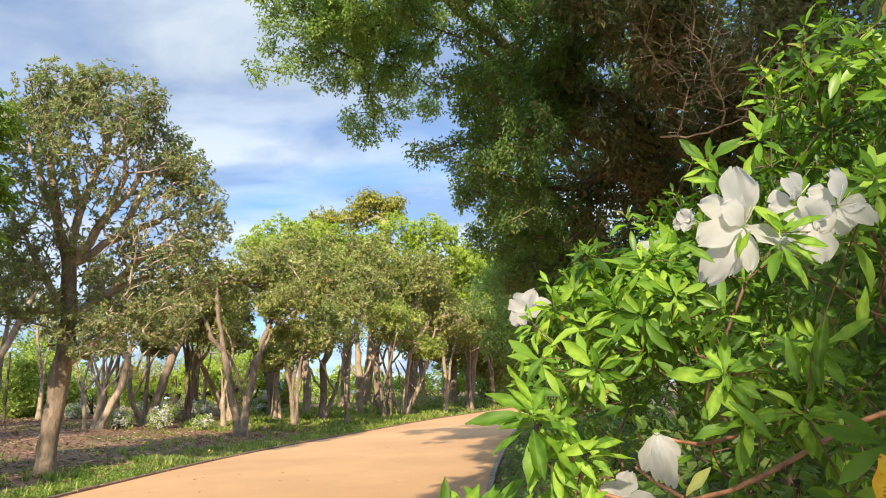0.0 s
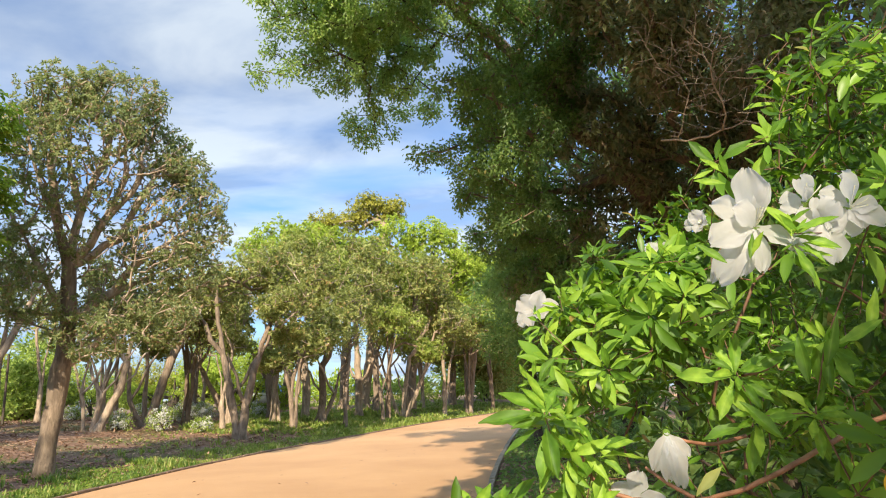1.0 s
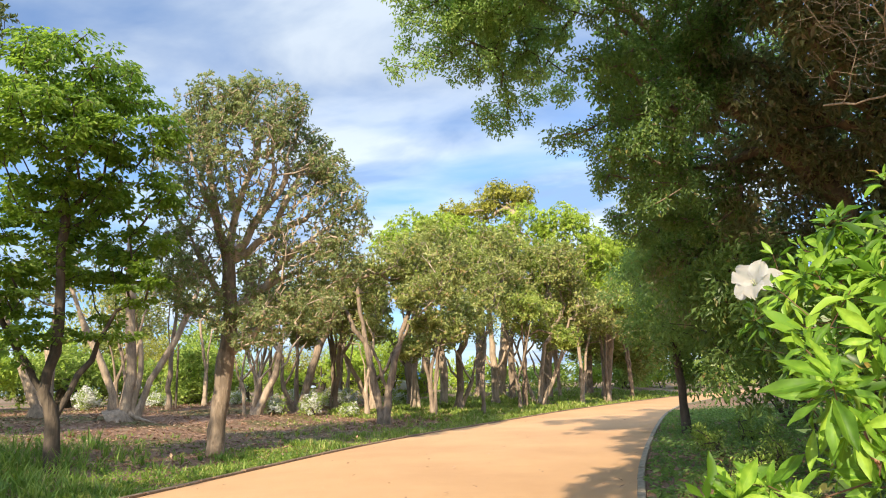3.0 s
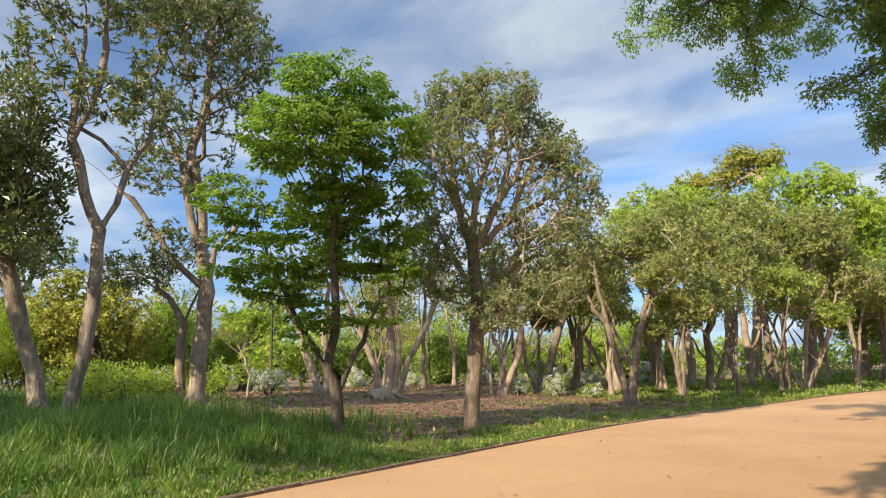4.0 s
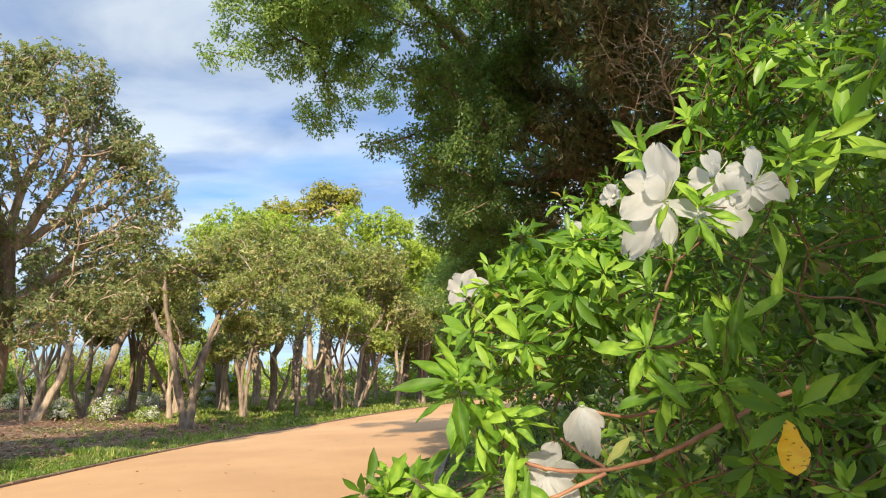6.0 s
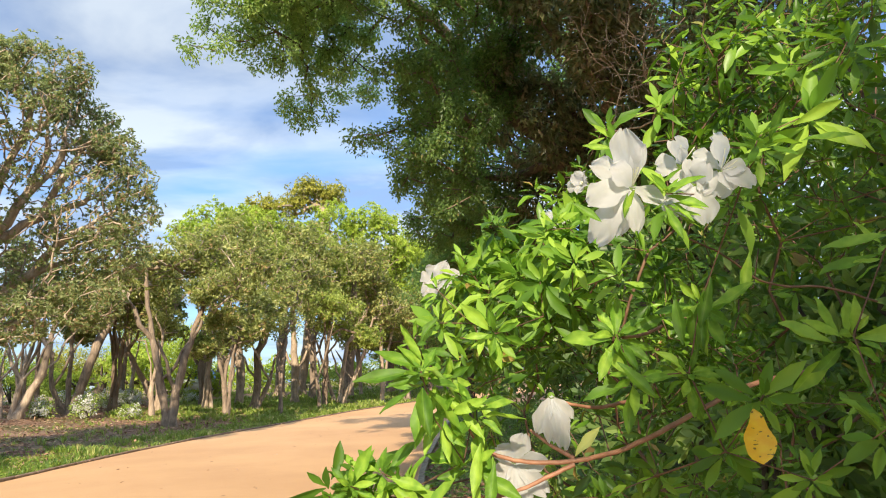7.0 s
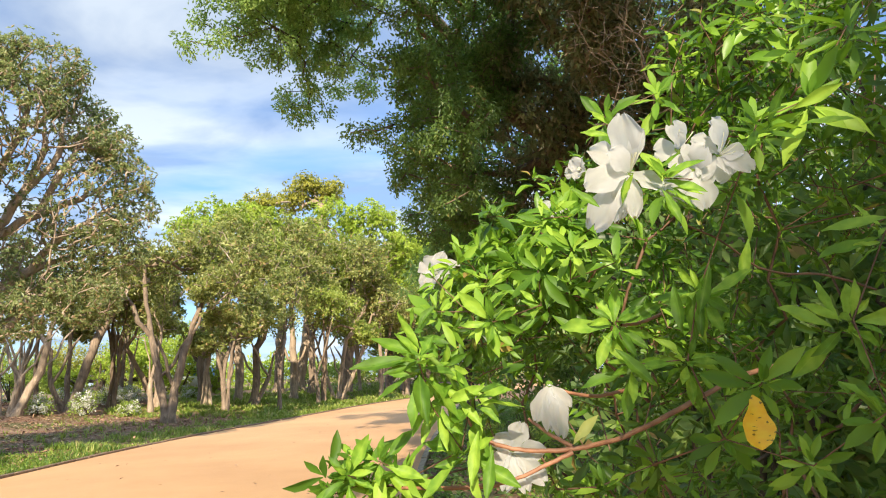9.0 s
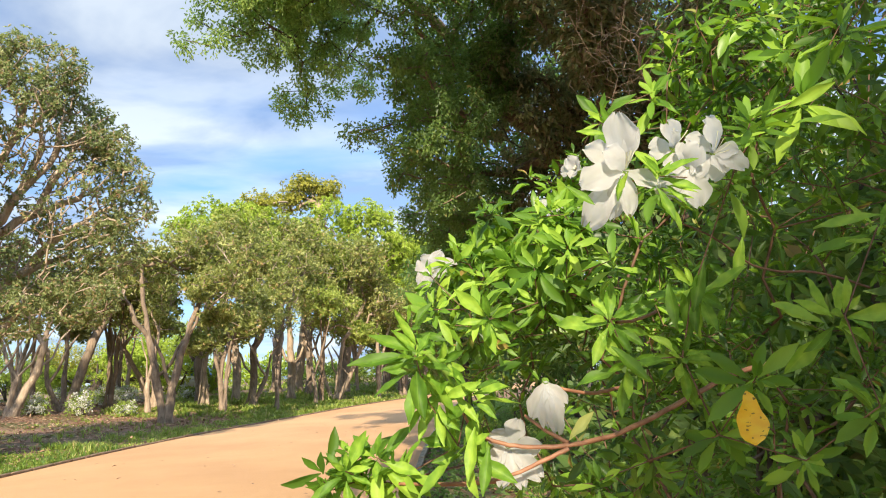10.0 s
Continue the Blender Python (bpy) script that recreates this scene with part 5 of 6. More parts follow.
def azalea_leaf(name, bend, fold, twist, mat, rows=9, cols=5, wide=0.30, peak=1.25, blunt=1.0):
    """One lance-shaped leaf of unit length along y, its face up, its rim a little waved."""
    V = []
    for i in range(rows):
        t = i / (rows - 1)
        w = wide * 0.5 * math.sin(math.pi * min(1.0, 0.03 + 0.97 * t ** peak)) ** blunt if 0 < i < rows - 1 else 0.011
        z = -bend * t * t + 0.025 * math.sin(t * 8 + twist)
        for s in np.linspace(-1, 1, cols):
            rim = 0.016 * abs(s) * math.sin(t * 17 + s * 2.5 + twist * 3)
            V.append((s * w * (1 + 0.07 * math.sin(t * 13 + twist * 2 + s)) + 0.05 * twist * t * t, t, z + fold * w * abs(s) ** 1.3 + rim))
    i = np.arange(rows - 1)[:, None] * cols + np.arange(cols - 1)[None]
    F = np.stack([i, i + 1, i + cols + 1, i + cols], -1).reshape(-1, 4)
    return np.array(V), F, quick_mesh(name, V, F, mat, True)


LEAF_FORMS = ((0.10, 0.5, 0.3), (0.22, 0.35, -0.8), (0.02, 0.7, 1.2), (0.34, 0.3, 2.0), (0.16, 0.9, -1.6), (-0.06, 0.45, 0.7))
LEAF_KINDS = [azalea_leaf("leaf", *s, LEAF_AZALEA) for s in LEAF_FORMS]
LEAF_PLAIN = [azalea_leaf("leaf", *s, LEAF_AZALEA, 5, 3, 0.31) for s in LEAF_FORMS]


def yellow_material():
    m, nt, b, out = material("yellowed_leaf")
    n = noise_of(nt, 5.0, 3.0)
    hole = noise_of(nt, 16.0, 2.0, 0.4)
    col = ramp(nt, n, [(0.35, (0.80, 0.42, 0.015)), (0.65, (0.86, 0.58, 0.03))])
    col = mix_rgb(nt, ramp(nt, hole, [(0.65, (0, 0, 0)), (0.665, (1, 1, 1))]), col, (0.03, 0.02, 0.012))
    link(nt, col, b.inputs["Base Color"])
    b.inputs["Roughness"].default_value = 0.5
    tr = add_node(nt, "ShaderNodeBsdfTranslucent", {"Color": (0.95, 0.62, 0.03, 1)})
    link(nt, add_node(nt, "ShaderNodeMixShader", {0: 0.3, 1: b.outputs[0], 2: tr.outputs[0]}).outputs[0], out.inputs[0])
    return m


YELLOWED = azalea_leaf("leaf", 0.05, 0.2, 0.4, yellow_material(), 12, 7, 0.33, 1.75, 0.6)
PALE_LEAF = azalea_leaf("leaf", 0.10, 0.5, 0.3, leaf_material("pale_azalea_leaf", (0.40, 0.44, 0.12), (0.46, 0.50, 0.15), (0.52, 0.55, 0.20), (0.60, 0.66, 0.12), 0.5, 0.4, 3.0))


def frame_of(axis, normal):
    y = Vector(axis).normalized()
    x = y.cross(Vector(normal)).normalized()
    return Matrix((x, y, x.cross(y))).transposed().to_4x4()


def rosette(rng, centre, axis, n, size):
    """Poses of the leaves round a shoot's end: (matrix)."""
    axis = Vector(axis).normalized()
    side = axis.orthogonal().normalized()
    out, turn = [], rng.uniform(0, 6.28)
    for k in range(n):
        turn += 2.4 + rng.normal(0, 0.25)
        tilt = radians(rng.uniform(22, 60) if k < n * 0.35 else rng.uniform(60, 105) if k < n * 0.8 else rng.uniform(105, 140))
        ray = Matrix.Rotation(turn, 3, axis) @ side
        d = axis * math.cos(tilt) + ray * math.sin(tilt)
        d.z -= 0.12
        nor = axis * math.sin(tilt) - ray * math.cos(tilt) + Vector(rng.normal(0, 0.18, 3))
        L = size * rng.uniform(0.55, 1.1) * (0.6 if k < n * 0.3 else 1.0)
        back = axis * (-0.012 * (k / n) * 2)
        out.append(Matrix.Translation(Vector(centre) + back + d * 0.006) @ frame_of(d, nor) @ Matrix.Diagonal((L, L, L, 1)))
    return out


def petal_mesh(seed, mat):
    """One broad white petal of unit length along y, cupped and waved at the rim."""
    rng = np.random.default_rng(seed)
    rows, cols = 18, 13
    ph, V = rng.uniform(0, 6, 3), []
    for i in range(rows):
        t = i / (rows - 1)
        w = (0.07 + 0.34 * math.sin(min(1.0, t / 0.7) * math.pi / 2) ** 1.5) * (1 if t < 0.6 else max(0.12, 1 - ((t - 0.6) / 0.41) ** 2.4) ** 0.5)
        for j in range(cols):
            s = -1 + 2 * j / (cols - 1)
            wave = 0.045 * t * t * (math.sin(s * 4 + ph[0]) + 0.8 * math.sin(t * 6 + s * 2.4 + ph[1])) + 0.085 * abs(s) ** 1.5 * t ** 1.3 * math.sin(t * 11 + s * 4 + ph[2]) + 0.05 * t ** 3 * math.sin(s * 9 + ph[0]) + 0.03 * abs(s) ** 3 * t * math.sin(t * 24 + s * 7 + ph[1]) - 0.05 * math.exp(-(s * 3) ** 2) * t + 0.05 * s * t * math.sin(ph[1])
            z = 0.5 * t * (1 - t) - 0.17 * t ** 3 + 0.16 * s * s * w * 2 * (1 - t * 0.8) + wave
            V.append((s * w * (1 + 0.09 * math.sin(t * 15 + ph[1] + (2 if s > 0 else 0))), t + 0.025 * math.cos(s * 2.4 + ph[2]) * t - 0.09 * math.exp(-(s * 3.5) ** 2) * t ** 4 + 0.02 * t ** 4 * math.sin(s * 15 + ph[2]), z))
    i = np.arange(rows - 1)[:, None] * cols + np.arange(cols - 1)[None]
    return quick_mesh("petal", V, np.stack([i, i + 1, i + cols + 1, i + cols], -1).reshape(-1, 4), mat, True)


def petal_material():
    m, nt, b, out = material("white_petal")
    n = noise_of(nt, 9.0, 3.0)
    vein = noise_of(nt, 40.0, 2.0, stretch=(1, 0.12, 1))
    col = ramp(nt, n, [(0.35, (0.58, 0.58, 0.59)), (0.65, (0.64, 0.64, 0.64))])
    col = mix_rgb(nt, calc(nt, "MULTIPLY", vein, 0.18), col, (0.74, 0.73, 0.68))
    link(nt, col, b.inputs["Base Color"])
    b.inputs["Roughness"].default_value = 0.55
    bumped(nt, b, vein, 0.12, 0.004)
    tr = add_node(nt, "ShaderNodeBsdfTranslucent", {"Color": (0.76, 0.79, 0.82, 1)})
    link(nt, add_node(nt, "ShaderNodeMixShader", {0: 0.66, 1: b.outputs[0], 2: tr.outputs[0]}).outputs[0], out.inputs[0])
    return m


PETAL, CALYX = petal_material(), plain("green_calyx", (0.16, 0.28, 0.05), (0.26, 0.40, 0.08), 60.0, 0.5)
PETALS = [petal_mesh(k, PETAL) for k in range(5)]
STAMEN = plain("pale_stamen", (0.75, 0.78, 0.6), (0.85, 0.85, 0.72), 60.0, 0.5, 0.0, 0.0)


def flower(parent, centre, axis, size, seed, openness=62.0, petals=5):
    """A funnel-shaped white blossom: petals, stamens and calyx."""
    rng = np.random.default_rng(seed)
    axis = Vector(axis).normalized()
    side = axis.orthogonal().normalized()
    foot = Vector(centre) - axis * size * 0.4
    stamens = []
    fm = Matrix.Translation(Vector(centre) - parent.location)
    hub = part("flower", tubes([(np.array([foot - axis * 0.012, foot - axis * 0.002, foot + axis * 0.008]) - np.array(centre), [0.0015, 0.004, 0.0055])], CALYX, "flower", 7), parent, "open white azalea blossom")
    hub.matrix_basis = fm
    spin = rng.uniform(0, 6.28)
    for k in range(petals):
        ray = Matrix.Rotation(spin + k * 2 * math.pi / 5 + rng.normal(0, 0.08), 3, axis) @ side
        a = radians(openness + rng.uniform(-20, 20))
        d = axis * math.cos(a) + ray * math.sin(a)
        nor = axis * math.sin(a) - ray * math.cos(a)
        L = size * rng.uniform(0.85, 1.15)
        p = part("petal", PETALS[(k + seed) % 5], hub)
        p.matrix_basis = Matrix.Translation(foot - Vector(centre)) @ frame_of(d, nor) @ Matrix.Diagonal((L, L, L, 1))
    for k in range(6):
        ray = Matrix.Rotation(k * 1.05 + spin, 3, axis) @ side
        pts = [foot + axis * size * t + ray * size * 0.16 * t + Vector((0, 0, size * 0.12 * t * t)) for t in (0.0, 0.2, 0.36, 0.46)]
        stamens.append(([q - Vector(centre) for q in pts], [0.0006, 0.0005, 0.0005, 0.0010]))
    tagged(part("stamen_tuft", tubes(stamens, STAMEN, "stamen_tuft", 4), hub, "thin pale stamens"), kind="stuff")
    return hub


def posed_flower(parent, foot, tips, seed):
    """A blossom whose petals reach to given tips: (place, width)."""
    rng = np.random.default_rng(seed)
    foot = Vector(foot)
    hub = part("flower", tubes([([(0, 0.012, -0.012), (0, 0.004, -0.004), (0, -0.002, 0.002)], [0.0015, 0.004, 0.0055])], CALYX, "flower", 7), parent, "open white azalea blossom")
    hub.matrix_basis = Matrix.Translation(foot - parent.location)
    for k, (x, y, z, w) in enumerate(tips):
        d = Vector((x, y, z)) - foot
        nor = Vector((-0.2, -0.9, 0.25)) + Vector(rng.normal(0, 0.22, 3))
        p = part("petal", PETALS[(k + seed) % 5], hub)
        p.matrix_basis = frame_of(d, nor) @ Matrix.Diagonal((w / 0.78, d.length, d.length * 0.66, 1))
    thread = []
    for k in range(5 if tips[0][2] > foot.z - 0.02 else 0):
        a = Vector((rng.normal(0, 0.35), -1, 0.3 + rng.normal(0, 0.35))).normalized()
        thread.append(([a * (0.026 * t) + Vector((0, 0, 0.004 * t * t)) for t in (0.0, 0.4, 0.75, 1.0)], [0.0005, 0.0004, 0.0004, 0.0008]))
    if thread:
        tagged(part("stamen_tuft", tubes(thread, STAMEN, "stamen_tuft", 4), hub, "thin pale stamens"), kind="stuff")


def azalea():
    rng = np.random.default_rng(77)
    at = Vector((0.95, 1.45, 0.0))
    root = thing("azalea_bush", at, "white-flowering azalea bush with glossy green leaves beside the path", "bush")
    ends, hero, inner = [], [], []
    clear = [Vector(b[:3]) + Vector((-0.3, -0.9, 0.2)) * k for b in BLOSSOMS + [q[0] for q in POSED] + [t for q in POSED for t in q[1]] for k in (-0.02, 0.04, 0.1, 0.16)]
    for row in ROSETTES_A + ROSETTES_B:
        x, y, z, size = row
        c = Vector((x, y, z))
        axis = Vector((-0.35, -0.75, 0.55)) + Vector(rng.normal(0, 0.35, 3))
        hero += rosette(rng, c, axis, int(rng.integers(12, 17)), size)
        ends.append(c)
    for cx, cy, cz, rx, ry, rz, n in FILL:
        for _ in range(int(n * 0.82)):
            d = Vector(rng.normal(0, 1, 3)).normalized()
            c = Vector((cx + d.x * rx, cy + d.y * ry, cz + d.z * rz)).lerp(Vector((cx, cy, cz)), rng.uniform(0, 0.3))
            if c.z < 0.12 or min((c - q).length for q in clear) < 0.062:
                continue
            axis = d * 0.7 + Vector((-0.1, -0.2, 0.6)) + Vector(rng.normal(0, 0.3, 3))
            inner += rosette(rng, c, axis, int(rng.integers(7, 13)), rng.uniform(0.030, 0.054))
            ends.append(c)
    for i, m in enumerate(hero[:298]):
        ob = part("leaf", LEAF_KINDS[i % 6][2], root)
        ob.matrix_basis = Matrix.Translation(-at) @ m
    for x0, y0, z0, x1, y1, z1, tint in SINGLES:
        d = Vector((x1 - x0, y1 - y0, z1 - z0))
        ob = part("leaf", (LEAF_KINDS[0], YELLOWED, PALE_LEAF)[tint][2], root, ("", "yellowed leaf with small black holes", "pale yellow-green leaf")[tint])
        nor = Vector((-0.2, -0.8, 0.5)) + Vector(rng.normal(0, 0.06 if tint else 0.2, 3))
        w = d.length * (0.85, 1.7, 1.0)[tint]
        ob.matrix_basis = Matrix.Translation(Vector((x0, y0, z0)) - at) @ frame_of(d, nor) @ Matrix.Diagonal((w, d.length, w, 1))
    for name, some, green in (("shoot_foliage", hero[298:], LEAF_AZALEA_SHOOT), ("foliage", inner, LEAF_AZALEA_SHADE)):
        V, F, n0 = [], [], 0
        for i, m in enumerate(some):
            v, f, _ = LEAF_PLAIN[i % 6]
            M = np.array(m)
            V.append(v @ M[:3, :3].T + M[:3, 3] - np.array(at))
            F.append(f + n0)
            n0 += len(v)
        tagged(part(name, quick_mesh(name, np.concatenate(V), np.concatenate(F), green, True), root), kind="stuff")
    foot = [[np.array((dx, dy, 0.0)), np.array((dx * 2.2, dy * 1.8 - 0.1, 0.35)), np.array((dx * 3.5, dy * 2.5 - 0.15, 0.7))] for dx, dy in ((-0.05, 0), (0.06, 0.05), (0.0, 0.08), (0.12, -0.05), (-0.1, 0.1))]
    P, up, *_ = grow(rng, foot, [np.array(c - at) for c in ends], step=0.12, wander=0.12)
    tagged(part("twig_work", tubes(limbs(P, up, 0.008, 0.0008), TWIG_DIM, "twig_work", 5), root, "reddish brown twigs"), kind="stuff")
    for k, (line, r0, r1) in enumerate(BRANCHES):
        pts = np.array(line) - np.array(at)
        t = np.linspace(0, len(pts) - 1, len(pts) * 5)
        at_ = np.arange(len(pts))
        q = np.stack([np.interp(t, at_, pts[:, a]) for a in range(3)], 1)
        q = np.apply_along_axis(lambda c: np.convolve(np.pad(c, 2, mode="edge"), np.ones(5) / 5, "valid"), 0, q)
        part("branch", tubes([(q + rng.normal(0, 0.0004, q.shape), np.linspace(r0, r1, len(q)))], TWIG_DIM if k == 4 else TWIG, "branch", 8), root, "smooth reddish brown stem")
    for line in ([(0.144, 0.867, 1.397), (0.150, 0.877, 1.375), (0.155, 0.886, 1.353)], [(0.120, 0.840, 1.386), (0.142, 0.858, 1.366), (0.155, 0.884, 1.350)]):
        part("shoot", tubes([(np.array(line) - np.array(at), [0.0030, 0.0034, 0.0036])], CALYX, "shoot", 7), root, "thick pale green young shoot")
    for k, (x, y, z, ax, ay, az, s, opening) in enumerate(BLOSSOMS):
        flower(root, (x, y, z), (ax, ay, az), s, 10 + k, opening)
    for k, (foot_, tips_) in enumerate(POSED):
        posed_flower(root, foot_, tips_, 40 + k)
    return root


azalea()


# ---- thicket and far wood that close the view ----
def shrub(at, size, leaf, label, seed, name="shrub", group="thicket behind the grove", length=0.2, spacing=0.75, per_tip=50, spots=None, category="shrub", squat=0.8):
    """A many-stemmed bush of overlapping lobes; spots: white blossoms over its skin."""
    rng = np.random.default_rng(seed)
    w, h = size
    z = float(ground_z(*at)) - 0.05
    root = thing(name, (*at, z), label, category, group)
    lines, balls = [], []
    for k in range(4):
        a = rng.uniform(0, 6.28)
        lines.append([np.array((0.08 * math.cos(a), 0.08 * math.sin(a), 0)), np.array((0.3 * w * math.cos(a), 0.3 * w * math.sin(a), 0.45 * h))])
    for k in range(7):
        a, r = rng.uniform(0, 6.28), rng.uniform(0.1, 0.62) * w
        q = rng.uniform(0.26, 0.46)
        zc = rng.uniform(0.3, 0.72) * h
        balls.append((np.array((r * math.cos(a), r * math.sin(a), zc)), (w * q, w * q, h * q * squat)))
    ob = planted(rng, root, lines, balls, leaf, BARK_DARK, 0.07, 0.008, spacing, per_tip, length, 0.42, spacing * 0.65, "rosette", 0.15, 1.2)
    if spots:
        tips = in_lobes(rng, balls, spacing * 0.8)
        tips = tips[rng.uniform(0, 1, len(tips)) < spots]
        v, f = crown_leaves(rng, tips, np.zeros_like(tips) + [0, 0, 1], 32, length * 0.6, 0.8, 0.11)
        tagged(part("blossom", quick_mesh("blossom", v, f, WHITE_DOT), root, "clusters of white blossom"), kind="stuff")
    return ob


rng = np.random.default_rng(5)
for k, az in enumerate(np.arange(-72, 2, 3.6)):
    far_ = rng.uniform(36, 46) if az > -40 else rng.uniform(30, 40)
    if az > -12:
        continue
    x, y = far_ * math.sin(radians(az)), far_ * math.cos(radians(az))
    kind = (LEAF_FRESH, LEAF_SHRUB, LEAF_FRESH, LEAF_GOLD)[int(rng.integers(0, 4))]
    shrub((x, y), (rng.uniform(2.4, 3.2), rng.uniform(2.6, 4.4) if az < -42 else rng.uniform(3.0, 4.3)), kind, "sunlit bushy thicket behind the park trees", 300 + k, length=0.14, spacing=0.7, per_tip=72)
for k, az in enumerate(np.arange(-78, 22, 5.5)):
    far_ = rng.uniform(62, 76)
    x, y = far_ * math.sin(radians(az)), far_ * math.cos(radians(az))
    if kerb_at(y) - 3 < x < edge_at(y) + 3:
        continue
    h = rng.uniform(6.5, 9.0) if not -24 < az < 5 else rng.uniform(2.6, 3.4)
    shrub((x, y), (rng.uniform(4.2, 5.4), h), (LEAF_SHRUB, LEAF_FRESH, LEAF_OLIVE)[k % 3], "distant broadleaf tree at the edge of the park", 400 + k, name="distant_tree", group="distant trees", length=0.5, spacing=1.5, per_tip=32, category="tree")

for k, (x, y, h) in enumerate(((6.5, 78, 9), (10.5, 84, 10), (15, 92, 10), (3, 82, 9), (21, 100, 10), (27, 108, 10), (52, 118, 11), (58, 108, 11), (34, 66, 10), (27, 58, 9))):
    shrub((x, y), (4.6, h), (LEAF_SHRUB, LEAF_ROOF)[k % 2], "distant broadleaf tree where the path bends away", 440 + k, name="distant_tree", group="distant trees", length=0.5, spacing=1.5, per_tip=32, category="tree")

x, y = (-16.56, 16.23)
tree("sapling", (x, y), [[(0, 0), (0.06, 0.7), (-0.12, 1.3), (-0.5, 2.1)], [(0.06, 0.7), (0.1, 1.3), (0.3, 1.9)], [(-0.12, 1.3), (-0.6, 1.7), (-0.9, 2.0)]],
     [(-0.4, 2.0, 0.6, 0.4), (0.2, 1.9, 0.4, 0.4), (-0.8, 1.9, 0.4, 0.3)], LEAF_SPRING, BARK_TWIG, "nearly bare pale sapling before the thicket", 690,
     r_base=0.035, r_tip=0.006, spacing=0.3, per_tip=3, length=0.08, flare=1.2, group="")

for k, (x, y, h) in enumerate(((-1.5, 66, 2.4), (2.5, 66, 2.6), (6, 68, 2.6), (9.5, 72, 2.8), (13, 76, 2.8), (17, 82, 3.0), (22, 90, 3.0), (28, 97, 3.4), (-5, 62, 2.4), (-9, 58, 2.4))):
    shrub((x, y), (2.8, h), (LEAF_SHRUB, LEAF_FRESH)[k % 2], "low hedge at the far edge of the park", 460 + k, name="hedge_shrub", group="far hedge", length=0.34, spacing=0.9, per_tip=40)
for k, (x, y, w, h) in enumerate(((-16.46, 10.88, 1.5, 1.3), (-16.83, 12.1, 1.4, 1.1), (-17.18, 13.29, 1.3, 1.2), (-17.95, 16.23, 1.3, 1.2))):
    shrub((x, y), (w, h), LEAF_FRESH, "light green bushy weeds at the meadow's far edge", 480 + k, name="shrub", length=0.1, spacing=0.36, per_tip=40)
saplings = np.random.default_rng(8)
for k in range(16):
    az, far_ = saplings.uniform(-38, -2), saplings.uniform(25, 37)
    x, y = far_ * math.sin(radians(az)), far_ * math.cos(radians(az))
    if kerb_at(y) - x < 1.2:
        continue
    h, lean = saplings.uniform(2.6, 3.8), saplings.uniform(-0.9, 0.9)
    tree("tree", (x, y), [[(0, 0), (lean * 0.25, h * 0.35), (lean * 0.45, h * 0.7), (lean, h)], [(lean * 0.25, h * 0.35), (-lean * 0.5, h * 0.8), (-lean * 0.9, h * 1.1)]],
         [(lean, h + 0.5, 0.9, 0.6), (-lean * 0.9, h + 0.7, 0.9, 0.6), (0, h + 1.3, 1.0, 0.7)], LEAF_OLIVE, (BARK_PALE, BARK_GREY)[k % 2], "slim crooked young tree in the grove", 700 + k,
         r_base=0.09, spacing=0.55, per_tip=36, length=0.17, ratio=0.38, spread=0.36, bare=0.5)

# dark row on the near side, further along the path
for k, (x, y, w, h) in enumerate(((5.6, 17.5, 1.9, 3.6), (6.2, 22.0, 2.2, 4.5), (8.0, 28.0, 2.6, 5.5), (10.5, 35.0, 3.0, 7.0), (15.0, 46.0, 3.4, 8.0), (20.5, 56, 3.6, 8.5), (7.5, 13.5, 2.6, 4.2), (9.5, 20, 3.2, 6.5), (12.5, 27, 3.6, 8), (8.2, 7.5, 2.6, 4.0), (3.4, 6.6, 1.25, 1.6), (7.5, 2.5, 2.6, 5.5), (10.5, 9.0, 3.4, 8.0))):
    shrub((x, y), (w, h), LEAF_ROOF, "dense dark evergreen shrub beside the path", 500 + k, name="evergreen_shrub", group="evergreen shrubs beside the path", length=0.22, spacing=0.85, per_tip=44)
for k, (x, y, w, h) in enumerate(((5.2, 3.6, 1.7, 3.6), (3.3, 3.3, 1.2, 3.2), (2.9, 1.3, 1.0, 3.0), (4.3, 1.2, 1.4, 4.0), (2.5, 3.6, 1.0, 2.6), (4.0, 5.2, 1.3, 3.0), (1.75, 3.1, 0.8, 2.7), (2.5, 2.5, 0.9, 3.3))):
    shrub((x, y), (w, h), LEAF_ROOF, "dense dark evergreen shrub behind the azalea", 520 + k, name="evergreen_shrub", group="evergreen shrubs beside the path", length=0.12, spacing=0.42, per_tip=44)
for k, (x, y, s) in enumerate(((1.9, 8.2, 0.45), (2.6, 10.6, 0.5), (2.4, 13.4, 0.45), (3.6, 15.6, 0.55), (1.6, 5.6, 0.5), (2.3, 4.2, 0.7), (2.0, 3.0, 0.75), (2.6, 2.0, 0.9), (1.4, 3.4, 0.5))):
    shrub((x, y), (s, s * 1.3), LEAF_SHRUB, "low clipped azalea bush with small leaves", 540 + k, name="azalea_shrub", group="low azaleas beside the path", length=0.05, spacing=0.2, per_tip=36)

